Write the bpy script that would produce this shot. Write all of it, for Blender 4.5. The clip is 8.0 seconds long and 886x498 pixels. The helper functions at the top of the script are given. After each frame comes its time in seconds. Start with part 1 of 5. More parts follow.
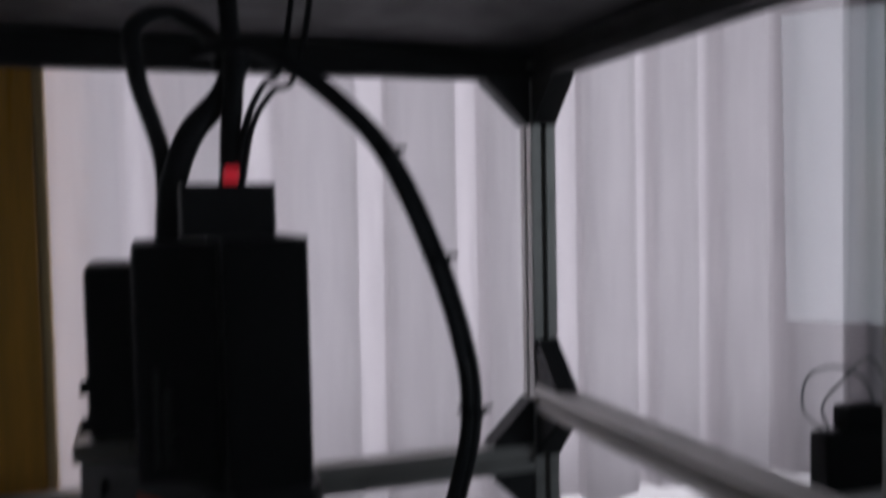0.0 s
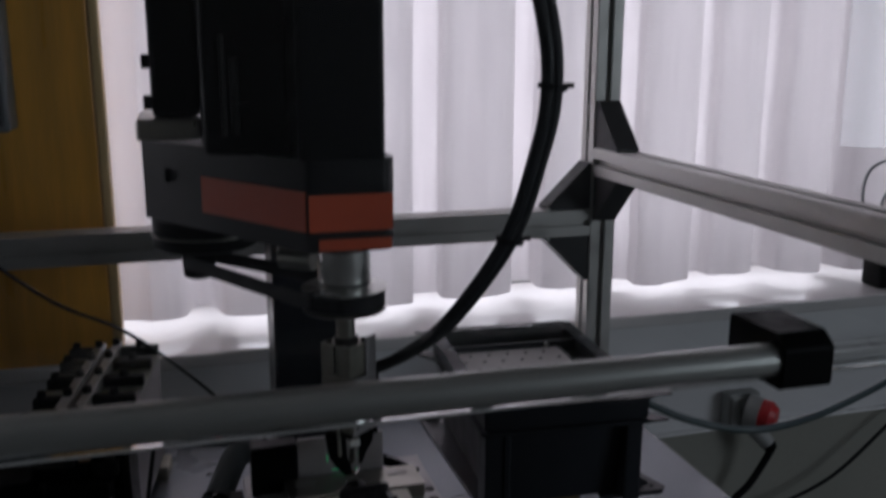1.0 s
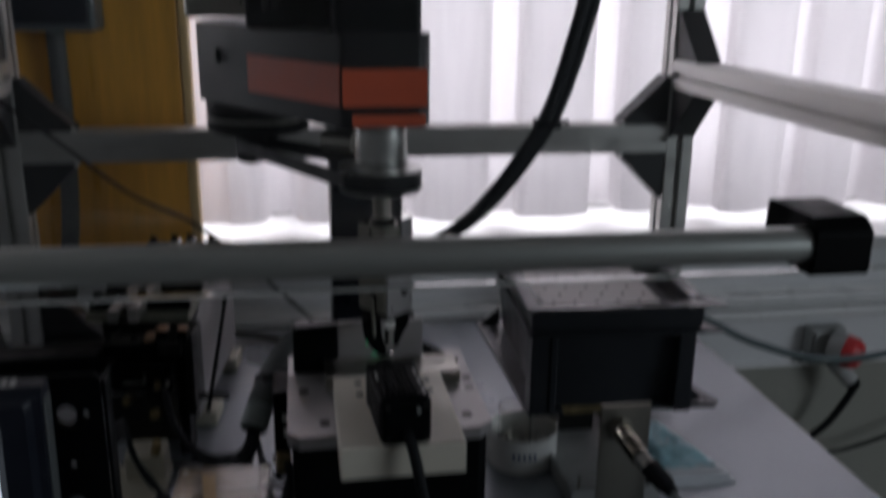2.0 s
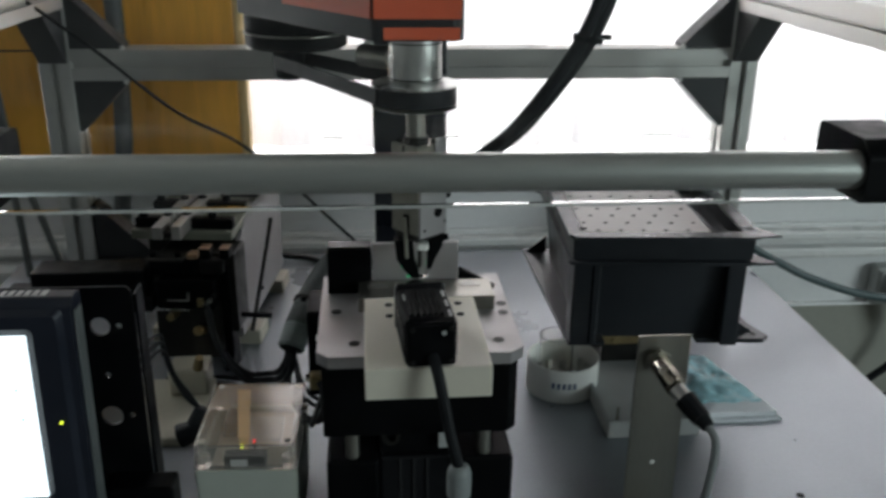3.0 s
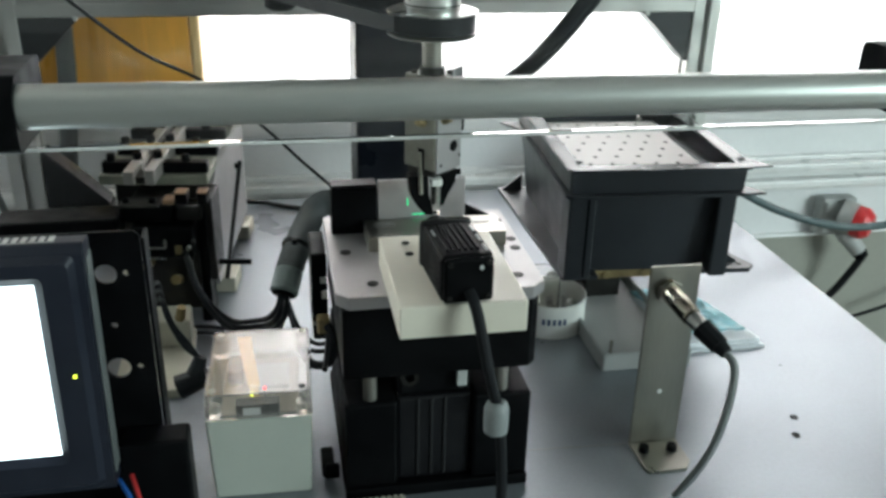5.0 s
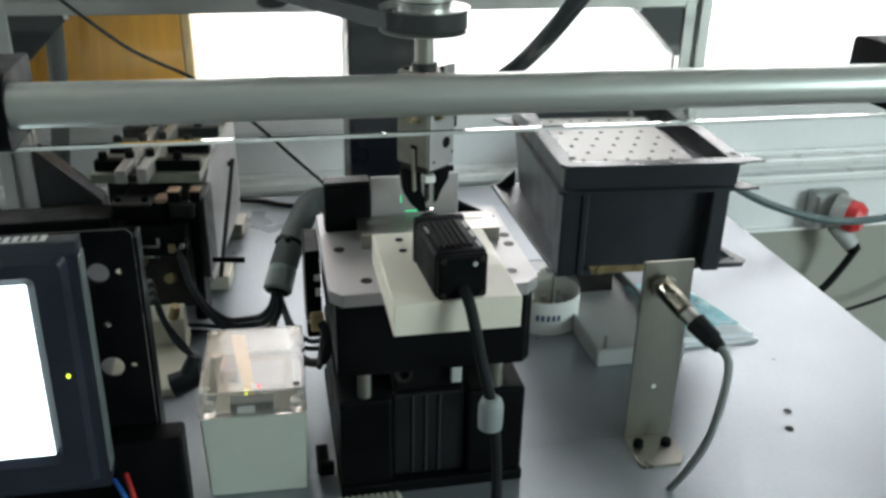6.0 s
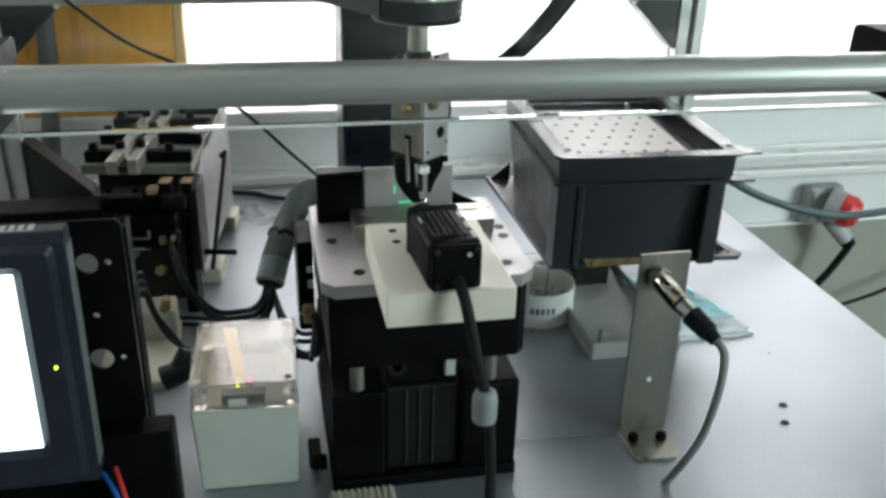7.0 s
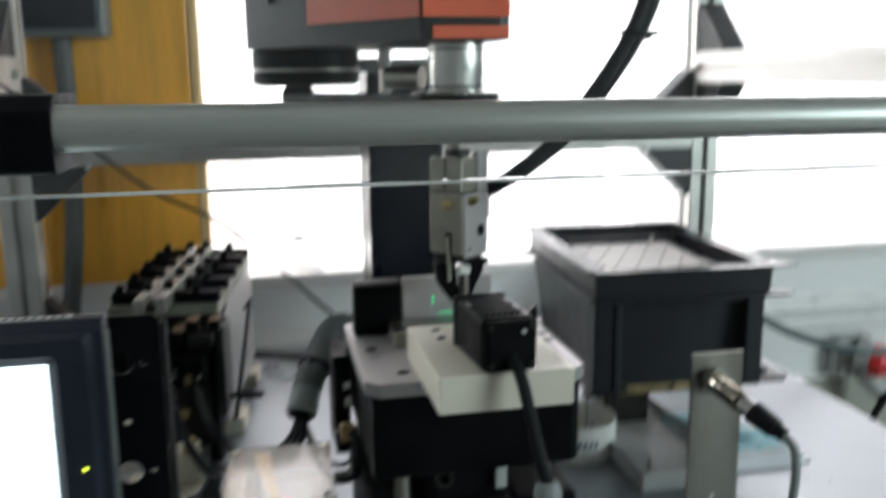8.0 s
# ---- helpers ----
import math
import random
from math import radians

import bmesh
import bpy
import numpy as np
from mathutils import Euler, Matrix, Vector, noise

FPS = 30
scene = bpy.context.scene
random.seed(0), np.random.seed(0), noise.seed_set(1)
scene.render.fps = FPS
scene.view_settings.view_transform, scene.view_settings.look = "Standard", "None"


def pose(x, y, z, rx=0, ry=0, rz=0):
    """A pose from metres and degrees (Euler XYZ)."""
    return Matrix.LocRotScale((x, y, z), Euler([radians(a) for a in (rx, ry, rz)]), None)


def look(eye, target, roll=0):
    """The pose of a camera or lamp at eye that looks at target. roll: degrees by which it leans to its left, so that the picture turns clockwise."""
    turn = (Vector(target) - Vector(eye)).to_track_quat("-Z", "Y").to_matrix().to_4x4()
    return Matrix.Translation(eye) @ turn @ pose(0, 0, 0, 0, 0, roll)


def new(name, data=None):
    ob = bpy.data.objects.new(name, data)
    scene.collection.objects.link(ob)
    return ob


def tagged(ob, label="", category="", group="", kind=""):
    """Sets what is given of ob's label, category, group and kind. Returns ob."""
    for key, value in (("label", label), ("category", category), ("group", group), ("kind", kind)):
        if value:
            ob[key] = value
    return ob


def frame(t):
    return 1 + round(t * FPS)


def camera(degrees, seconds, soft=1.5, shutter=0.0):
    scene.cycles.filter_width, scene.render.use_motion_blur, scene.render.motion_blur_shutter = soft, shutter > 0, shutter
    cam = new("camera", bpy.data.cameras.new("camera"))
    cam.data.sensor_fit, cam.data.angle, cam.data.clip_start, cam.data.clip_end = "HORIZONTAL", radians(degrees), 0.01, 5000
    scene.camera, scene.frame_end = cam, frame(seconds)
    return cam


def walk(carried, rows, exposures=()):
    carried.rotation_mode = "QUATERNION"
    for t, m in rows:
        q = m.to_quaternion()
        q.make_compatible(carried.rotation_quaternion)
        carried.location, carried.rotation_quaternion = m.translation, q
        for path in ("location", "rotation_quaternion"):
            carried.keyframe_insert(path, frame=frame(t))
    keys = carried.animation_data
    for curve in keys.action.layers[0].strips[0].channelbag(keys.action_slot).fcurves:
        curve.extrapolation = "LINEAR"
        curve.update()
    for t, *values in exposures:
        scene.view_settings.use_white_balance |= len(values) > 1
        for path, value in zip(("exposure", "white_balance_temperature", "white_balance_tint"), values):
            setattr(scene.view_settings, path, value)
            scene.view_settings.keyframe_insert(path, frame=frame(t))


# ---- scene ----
cam = camera(52.9, 8.0, soft=3.0, shutter=1.0)
PATH = [
    (0, (-0.002, 0.074, 0.76), (0.636, 1.967, 0.666), -1.1),
    (0.2, (-0.014, 0.068, 0.723), (0.604, 1.957, 0.552), -1.8),
    (0.5, (-0.027, 0.099, 0.671), (0.544, 1.984, 0.325), -0.7),
    (1, (-0.028, 0.105, 0.62), (0.518, 1.978, 0.179), 0.2),
    (1.5, (-0.007, 0.092, 0.594), (0.434, 1.981, 0.105), 0.3),
    (2, (0.027, 0.084, 0.572), (0.339, 1.975, 0.002), 0.7),
    (2.2, (0.037, 0.086, 0.568), (0.330, 1.955, -0.080), 1.0),
    (3.3, (0.057, 0.098, 0.550), (0.198, 1.959, -0.170), 0.5),
    (3.5, (0.051, 0.097, 0.544), (0.2, 1.959, -0.17), 0.4),
    (4, (0.015, 0.114, 0.543), (0.218, 1.932, -0.266), 0.5),
    (4.5, (-0.008, 0.118, 0.541), (0.295, 1.917, -0.28), 0.9),
    (5, (-0.03, 0.123, 0.54), (0.322, 1.911, -0.283), 1.4),
    (5.2, (-0.033, 0.123, 0.541), (0.338, 1.904, -0.291), 1.5),
    (6.3, (-0.026, 0.123, 0.538), (0.335, 1.906, -0.291), 1.0),
    (6.5, (-0.024, 0.122, 0.536), (0.336, 1.905, -0.295), 0.9),
    (7, (-0.028, 0.129, 0.533), (0.349, 1.905, -0.305), 1.5),
    (7.3, (-0.030, 0.125, 0.528), (0.371, 1.928, -0.238), 0.8),
    (7.5, (-0.035, 0.123, 0.512), (0.328, 1.967, -0.172), -0.1),
    (7.8, (-0.057, 0.126, 0.473), (0.303, 2.020, -0.060), -1.5),
    (8, (-0.062, 0.125, 0.438), (0.336, 2.046, 0.051), -0.7),
]
walk(cam, [(t, look(eye, target, roll)) for t, eye, target, roll in PATH],
     exposures=[(0.0, -2.5, 6000, 15), (0.5, -2.5, 6000, 15), (1.0, -2.0, 6000, 14), (1.5, -1.62, 6050, 13), (2.2, -1.3, 6100, 10), (2.9, -0.3, 6250, 1), (3.3, 0.0, 6250, -2), (4.0, 0.3, 6250, -3), (4.5, 0.85, 6250, -5), (5.0, 0.98, 6200, -5), (7.0, 0.98, 6200, -5), (8.0, 0.62, 6200, -1)])

# ---- world and lights ----
world = bpy.data.worlds.new("world")
scene.world = world
world.use_nodes = True
wn = world.node_tree.nodes
sky = wn.new("ShaderNodeTexSky")
sky.sky_type = "NISHITA"
sky.sun_disc = False
sky.sun_elevation = radians(38)
sky.sun_rotation = radians(150)
wn["Background"].inputs[1].default_value = 0.12
world.node_tree.links.new(sky.outputs[0], wn["Background"].inputs[0])

sun = new("sun", bpy.data.lights.new("sun", "SUN"))
sun.data.energy = 1.2
sun.data.angle = radians(12)
sun.data.color = (1, 0.96, 0.9)
sun.matrix_world = look((3, -2, 5), (0, 0, 0))


def area_lamp(name, eye, target, w, h, power, color):
    ob = new(name, bpy.data.lights.new(name, "AREA"))
    ob.data.shape, ob.data.size, ob.data.size_y = "RECTANGLE", w, h
    ob.data.energy, ob.data.color = power, color
    ob.matrix_world = look(eye, target)
    return ob


area_lamp("daylight_north", (0.13, 1.97, 0.78), (0.13, 0, 0.78), 2.86, 1.34, 187, (1.0, 0.955, 0.965))
# Fill lamp, added at an unseen east opening to brighten wall and front faces.
area_lamp("fill_east", (3.55, -1.8, 0.90), (0.4, 1.2, 0.3), 1.6, 1.5, 60, (0.90, 0.975, 1.0))


# ---- materials ----
def material(name, color, rough=0.5, metal=0.0, grain=0.12, scale=40.0, fine=300.0, bump=0.15, spec=0.5, rough_var=0.12, stretch=(1, 1, 1), stain=0.0, stain_color=(0.2, 0.17, 0.13)):
    m = bpy.data.materials.new(name)
    m.use_nodes = True
    n, l = m.node_tree.nodes, m.node_tree.links
    b = n["Principled BSDF"]
    co = n.new("ShaderNodeTexCoord")
    mp = n.new("ShaderNodeMapping")
    mp.inputs["Scale"].default_value = stretch
    l.new(co.outputs["Object"], mp.inputs[0])
    big = n.new("ShaderNodeTexNoise")
    big.inputs["Scale"].default_value, big.inputs["Detail"].default_value = scale, 5
    small = n.new("ShaderNodeTexNoise")
    small.inputs["Scale"].default_value, small.inputs["Detail"].default_value = fine, 3
    l.new(mp.outputs[0], big.inputs["Vector"])
    l.new(mp.outputs[0], small.inputs["Vector"])
    add = n.new("ShaderNodeMath")
    add.operation = "MULTIPLY_ADD"
    add.inputs[1].default_value = 0.45
    l.new(small.outputs[0], add.inputs[0])
    l.new(big.outputs[0], add.inputs[2])
    ramp = n.new("ShaderNodeMapRange")
    ramp.inputs["From Min"].default_value, ramp.inputs["From Max"].default_value = 0.45, 1.0
    ramp.inputs["To Min"].default_value, ramp.inputs["To Max"].default_value = 1 - grain, 1 + grain
    l.new(add.outputs[0], ramp.inputs["Value"])
    mul = n.new("ShaderNodeVectorMath")
    mul.operation = "MULTIPLY"
    mul.inputs[0].default_value = color
    l.new(ramp.outputs[0], mul.inputs[1])
    out = mul.outputs[0]
    if stain:
        blot = n.new("ShaderNodeTexNoise")
        blot.inputs["Scale"].default_value, blot.inputs["Detail"].default_value = scale * 0.35, 7
        l.new(co.outputs["Object"], blot.inputs["Vector"])
        sel = n.new("ShaderNodeMapRange")
        sel.inputs["From Min"].default_value, sel.inputs["From Max"].default_value = 0.52, 0.75
        sel.inputs["To Max"].default_value = stain
        l.new(blot.outputs[0], sel.inputs["Value"])
        mix = n.new("ShaderNodeMix")
        mix.data_type = "RGBA"
        l.new(sel.outputs[0], mix.inputs[0])
        l.new(out, mix.inputs[6])
        mix.inputs[7].default_value = (*stain_color, 1)
        out = mix.outputs[2]
    l.new(out, b.inputs["Base Color"])
    rr = n.new("ShaderNodeMapRange")
    rr.inputs["From Min"].default_value, rr.inputs["From Max"].default_value = 0.3, 0.7
    rr.inputs["To Min"].default_value, rr.inputs["To Max"].default_value = max(0.03, rough - rough_var), min(1, rough + rough_var)
    l.new(big.outputs[0], rr.inputs["Value"])
    l.new(rr.outputs[0], b.inputs["Roughness"])
    b.inputs["Metallic"].default_value = metal
    b.inputs["Specular IOR Level"].default_value = spec
    if bump:
        bp = n.new("ShaderNodeBump")
        bp.inputs["Strength"].default_value, bp.inputs["Distance"].default_value = bump, 0.001
        l.new(add.outputs[0], bp.inputs["Height"])
        l.new(bp.outputs[0], b.inputs["Normal"])
    return m


def clear(name, color, rough=0.02, ior=1.45, trans=1.0):
    m = bpy.data.materials.new(name)
    m.use_nodes = True
    b = m.node_tree.nodes["Principled BSDF"]
    b.inputs["Base Color"].default_value = (*color, 1)
    b.inputs["Roughness"].default_value = rough
    b.inputs["IOR"].default_value = ior
    b.inputs["Transmission Weight"].default_value = trans
    return m


def glow(name, color, strength):
    m = bpy.data.materials.new(name)
    m.use_nodes = True
    b = m.node_tree.nodes["Principled BSDF"]
    b.inputs["Base Color"].default_value = (*color, 1)
    b.inputs["Emission Color"].default_value = (*color, 1)
    b.inputs["Emission Strength"].default_value = strength
    return m


ALU = material("anodised_aluminium", (0.57, 0.565, 0.54), 0.42, 0.75, 0.08, 30, 500, 0.06, stretch=(1, 1, 1))
TUBE = material("brushed_tube", (0.56, 0.58, 0.55), 0.42, 0.85, 0.07, 12, 900, 0.05, stretch=(0.05, 1, 1))
STEEL = material("brushed_steel", (0.33, 0.32, 0.285), 0.36, 0.95, 0.14, 25, 700, 0.08, stretch=(1, 1, 0.08), stain=0.25, stain_color=(0.25, 0.2, 0.14))
CHROME = material("ground_steel", (0.56, 0.56, 0.54), 0.33, 1.0, 0.08, 60, 900, 0.03)
PLATE = material("milled_aluminium", (0.40, 0.385, 0.385), 0.45, 0.55, 0.1, 30, 600, 0.08, stain=0.25, stain_color=(0.3, 0.3, 0.31))
TABLE = material("table_plate", (0.258, 0.280, 0.303), 0.33, 0.45, 0.10, 6, 240, 0.07, rough_var=0.06)
BLACK = material("black_anodised", (0.0028, 0.003, 0.0036), 0.5, 0.0, 0.35, 40, 500, 0.1, spec=0.09)
BLACKMETAL = material("dark_machine_steel", (0.016, 0.0155, 0.014), 0.45, 0.4, 0.4, 60, 400, 0.15, stain=0.4, stain_color=(0.06, 0.05, 0.033))
CAST = material("black_cast_gusset", (0.032, 0.033, 0.035), 0.5, 0.1, 0.2, 80, 700, 0.2)
RUBBER = material("black_cable", (0.011, 0.012, 0.014), 0.55, 0, 0.25, 60, 500, 0.1, spec=0.2)
HOSE = material("grey_hose", (0.10, 0.11, 0.11), 0.55, 0, 0.2, 60, 500, 0.1)
CUFF = material("pale_green_cuff", (0.22, 0.26, 0.25), 0.5, 0, 0.12, 60, 500, 0.1)
ORANGE = material("orange_paint", (0.50, 0.08, 0.028), 0.45, 0, 0.12, 30, 400, 0.05)
ARM = material("dark_grey_enamel", (0.0065, 0.0065, 0.0078), 0.42, 0, 0.18, 30, 500, 0.05, spec=0.3)
COLUMN = material("blue_black_enamel", (0.010, 0.012, 0.018), 0.35, 0, 0.2, 20, 400, 0.05, spec=0.35)
BIN = material("dark_grey_plastic", (0.027, 0.030, 0.035), 0.34, 0, 0.08, 30, 500, 0.1, spec=0.35, rough_var=0.06)
POM = material("white_plastic_block", (0.72, 0.68, 0.575), 0.5, 0, 0.04, 25, 500, 0.05, stain=0.12, stain_color=(0.5, 0.48, 0.4))
CREAM = material("cream_plastic", (0.52, 0.50, 0.41), 0.5, 0, 0.08, 25, 500, 0.06, stain=0.3, stain_color=(0.35, 0.31, 0.22))
ENCL = material("pale_grey_enclosure", (0.50, 0.53, 0.47), 0.5, 0, 0.05, 25, 500, 0.06)
BRASS = material("brass", (0.30, 0.235, 0.12), 0.42, 0.8, 0.2, 60, 500, 0.1)
WALL = material("painted_wall", (0.84, 0.84, 0.845), 0.65, 0, 0.05, 3, 120, 0.15, stain=0.10, stain_color=(0.5, 0.49, 0.47))
ROOM = material("low_bounce_room_paint", (0.30, 0.30, 0.30), 0.7, 0, 0.06, 3, 100, 0.1)
WALLLOW = material("lower_wall_paint", (0.36, 0.36, 0.31), 0.6, 0, 0.07, 4, 120, 0.15)
WHITE = material("white_trim", (0.88, 0.88, 0.87), 0.3, 0, 0.03, 10, 200, 0.05)
SILL = material("marble_sill", (0.78, 0.76, 0.75), 0.14, 0, 0.06, 8, 90, 0.03, stain=0.2, stain_color=(0.6, 0.57, 0.55))
WOOD = material("orange_varnished_wood", (0.80, 0.41, 0.055), 0.35, 0, 0.2, 6, 60, 0.06, stretch=(6, 6, 0.5), stain=0.2, stain_color=(0.48, 0.22, 0.035))
WOODEDGE = material("lit_wood_edge", (0.72, 0.52, 0.24), 0.45, 0, 0.12, 8, 80, 0.06, stretch=(6, 6, 0.5))
# Floor and ceiling tones are lowered to hold down ambient light.
FLOORM = material("floor_tiles", (0.20, 0.195, 0.185), 0.4, 0, 0.12, 2, 60, 0.08)
CEIL = material("low_bounce_ceiling", (0.42, 0.42, 0.41), 0.8, 0, 0.04, 2, 60, 0.1)
NEARBLACK = material("near_black_roof_and_shade", (0.009, 0.009, 0.010), 0.6, 0, 0.2, 20, 200, 0.1)
RED = material("red_plastic", (0.62, 0.035, 0.04), 0.35, 0, 0.1, 30, 300, 0.05)
GREYP = material("grey_plastic", (0.42, 0.43, 0.42), 0.4, 0, 0.08, 30, 300, 0.05)
GREYCABLE = material("grey_cable", (0.24, 0.26, 0.26), 0.5, 0, 0.1, 30, 300, 0.05)
TEALCABLE = material("teal_grey_cable", (0.055, 0.085, 0.09), 0.45, 0, 0.1, 30, 300, 0.05)
BEZEL = material("panel_bezel", (0.015, 0.018, 0.029), 0.4, 0, 0.15, 30, 400, 0.06, spec=0.35)
PAPER = material("white_paper", (0.76, 0.76, 0.73), 0.7, 0, 0.05, 30, 300, 0.1)
INK = material("blue_ink", (0.04, 0.07, 0.16), 0.6, 0, 0.1, 30, 300, 0.0)
CLOTHW = material("white_cloth", (0.74, 0.77, 0.8), 0.9, 0, 0.06, 60, 700, 0.4)
CLOTHB = material("pale_blue_cloth", (0.36, 0.62, 0.68), 0.9, 0, 0.25, 120, 700, 0.5, stain=0.95, stain_color=(0.80, 0.86, 0.88))
GREEN = material("green_wire", (0.12, 0.2, 0.16), 0.5, 0, 0.1, 30, 300, 0.0)
BLUEWIRE = material("blue_wire", (0.02, 0.12, 0.45), 0.45, 0, 0.1, 30, 300, 0.0)
REDWIRE = material("red_wire", (0.5, 0.03, 0.03), 0.45, 0, 0.1, 30, 300, 0.0)
NICKEL = material("nickel_plate", (0.50, 0.46, 0.38), 0.22, 1.0, 0.1, 60, 500, 0.05)
CUTEDGE = material("light_catching_edge", (0.62, 0.63, 0.61), 0.3, 0, 0.3, 12, 200, 0.0)
GRIP = material("worn_gripper_steel", (0.27, 0.26, 0.22), 0.42, 0.6, 0.25, 50, 500, 0.15, stain=0.3, stain_color=(0.14, 0.12, 0.09))
RAIL = material("ground_rail_steel", (0.36, 0.35, 0.33), 0.42, 0.6, 0.12, 40, 500, 0.08, stain=0.25, stain_color=(0.2, 0.19, 0.17))
PALETRAY = material("tray_grey_with_shade", (0.42, 0.43, 0.42), 0.45, 0, 0.06, 25, 500, 0.05, stain=0.25, stain_color=(0.4, 0.4, 0.39))
DECK = material("grey_green_deck", (0.22, 0.225, 0.18), 0.5, 0.2, 0.2, 40, 400, 0.1)
PERSPEX = clear("clear_perspex", (0.97, 0.985, 0.98), 0.01)
LIDCLEAR = clear("clear_vial", (0.985, 0.975, 0.95), 0.06)
LIDHAZE = clear("hazy_clear_lid", (0.95, 0.91, 0.87), 0.10, 1.45, 0.90)
SCREEN = glow("lit_screen", (0.86, 0.93, 1.0), 2.2)
LEDRED = glow("red_indicator", (1.0, 0.03, 0.05), 1.6)
LEDYEL = glow("yellow_indicator", (0.75, 0.85, 0.05), 2.0)
SPOTGRN = glow("green_light_spot", (0.05, 0.9, 0.35), 0.5)
DOT = glow("screen_mark", (0.55, 0.88, 0.82), 0.9)


def fabric():
    m = bpy.data.materials.new("blind_fabric")
    m.use_nodes = True
    n, l = m.node_tree.nodes, m.node_tree.links
    out = n["Material Output"]
    n.remove(n["Principled BSDF"])
    co = n.new("ShaderNodeTexCoord")
    mp = n.new("ShaderNodeMapping")
    mp.inputs["Scale"].default_value = (14, 14, 1.0)
    l.new(co.outputs["Object"], mp.inputs[0])
    nz = n.new("ShaderNodeTexNoise")
    nz.inputs["Scale"].default_value, nz.inputs["Detail"].default_value = 6, 6
    l.new(mp.outputs[0], nz.inputs["Vector"])
    cr = n.new("ShaderNodeValToRGB")
    cr.color_ramp.elements[0].color, cr.color_ramp.elements[1].color = (0.66, 0.64, 0.65, 1), (0.78, 0.76, 0.765, 1)
    l.new(nz.outputs[0], cr.inputs[0])
    d, t, mix = n.new("ShaderNodeBsdfDiffuse"), n.new("ShaderNodeBsdfTranslucent"), n.new("ShaderNodeMixShader")
    l.new(cr.outputs[0], d.inputs[0])
    l.new(cr.outputs[0], t.inputs[0])
    mix.inputs[0].default_value = 0.6
    l.new(d.outputs[0], mix.inputs[1])
    l.new(t.outputs[0], mix.inputs[2])
    l.new(mix.outputs[0], out.inputs[0])
    return m


FABRIC = fabric()


# ---- mesh helpers ----
def finish(bm, smooth=False, angle=35):
    bmesh.ops.recalc_face_normals(bm, faces=bm.faces)
    if smooth:
        lim = radians(angle)
        for f in bm.faces:
            f.smooth = True
        for e in bm.edges:
            e.smooth = not (len(e.link_faces) == 2 and e.calc_face_angle(0) > lim)
    return bm


def part(name, bm, mat, parent=None, label="", smooth=False):
    finish(bm, smooth)
    me = bpy.data.meshes.new(name)
    bm.to_mesh(me)
    bm.free()
    me.materials.append(mat)
    ob = new(name, me)
    if parent is not None:
        ob.parent = parent
    return tagged(ob, label)


def thing(name, label, category, group="", kind=""):
    return tagged(new(name), label, category, group, kind)


def struct(name, bm, mat, label, category, smooth=False):
    return tagged(part(name, bm, mat, None, label, smooth), "", category, "", "structure")


def add_box(bm, x0, x1, y0, y1, z0, z1, bevel=0.0, seg=2, m=None):
    r = bmesh.ops.create_cube(bm, size=1)
    vs = r["verts"]
    for v in vs:
        v.co = Vector((x0 + (v.co.x + 0.5) * (x1 - x0), y0 + (v.co.y + 0.5) * (y1 - y0), z0 + (v.co.z + 0.5) * (z1 - z0)))
        if m is not None:
            v.co = m @ v.co
    if bevel:
        es = list({e for v in vs for e in v.link_edges})
        bmesh.ops.bevel(bm, geom=es, offset=bevel, segments=seg, affect="EDGES", profile=0.5)
    return bm


def box(x0, x1, y0, y1, z0, z1, bevel=0.0, seg=2, m=None):
    return add_box(bmesh.new(), x0, x1, y0, y1, z0, z1, bevel, seg, m)


def add_cyl(bm, a, b, r, r2=None, seg=24, cap=True):
    a, b = Vector(a), Vector(b)
    d = b - a
    m = Matrix.Translation((a + b) / 2) @ d.to_track_quat("Z", "Y").to_matrix().to_4x4()
    bmesh.ops.create_cone(bm, cap_ends=cap, segments=seg, radius1=r, radius2=r if r2 is None else r2, depth=d.length, matrix=m)
    return bm


def cyl(a, b, r, r2=None, seg=24):
    return add_cyl(bmesh.new(), a, b, r, r2, seg)


def lathe(profile, centre, seg=32):
    """A turned body round the vertical line through centre, from (radius, z) pairs."""
    bm = bmesh.new()
    rings = []
    for r, z in profile:
        rings.append([bm.verts.new((centre[0] + r * math.cos(2 * math.pi * i / seg), centre[1] + r * math.sin(2 * math.pi * i / seg), z)) for i in range(seg)])
    for p, q in zip(rings, rings[1:]):
        for i in range(seg):
            bm.faces.new((p[i], p[(i + 1) % seg], q[(i + 1) % seg], q[i]))
    bm.faces.new(rings[0][::-1])
    bm.faces.new(rings[-1])
    return bm


def add_prism(bm, pts, z0, z1, m=None):
    lo = [bm.verts.new((x, y, z0)) for x, y in pts]
    hi = [bm.verts.new((x, y, z1)) for x, y in pts]
    k = len(pts)
    fs = [bm.faces.new(lo[::-1]), bm.faces.new(hi)]
    for i in range(k):
        fs.append(bm.faces.new((lo[i], lo[(i + 1) % k], hi[(i + 1) % k], hi[i])))
    if m is not None:
        for v in lo + hi:
            v.co = m @ v.co
    return fs


def prism(pts, z0, z1, m=None, bevel=0.0, seg=2):
    bm = bmesh.new()
    add_prism(bm, pts, z0, z1, m)
    if bevel:
        bmesh.ops.bevel(bm, geom=list(bm.edges), offset=bevel, segments=seg, affect="EDGES", profile=0.5)
    return bm


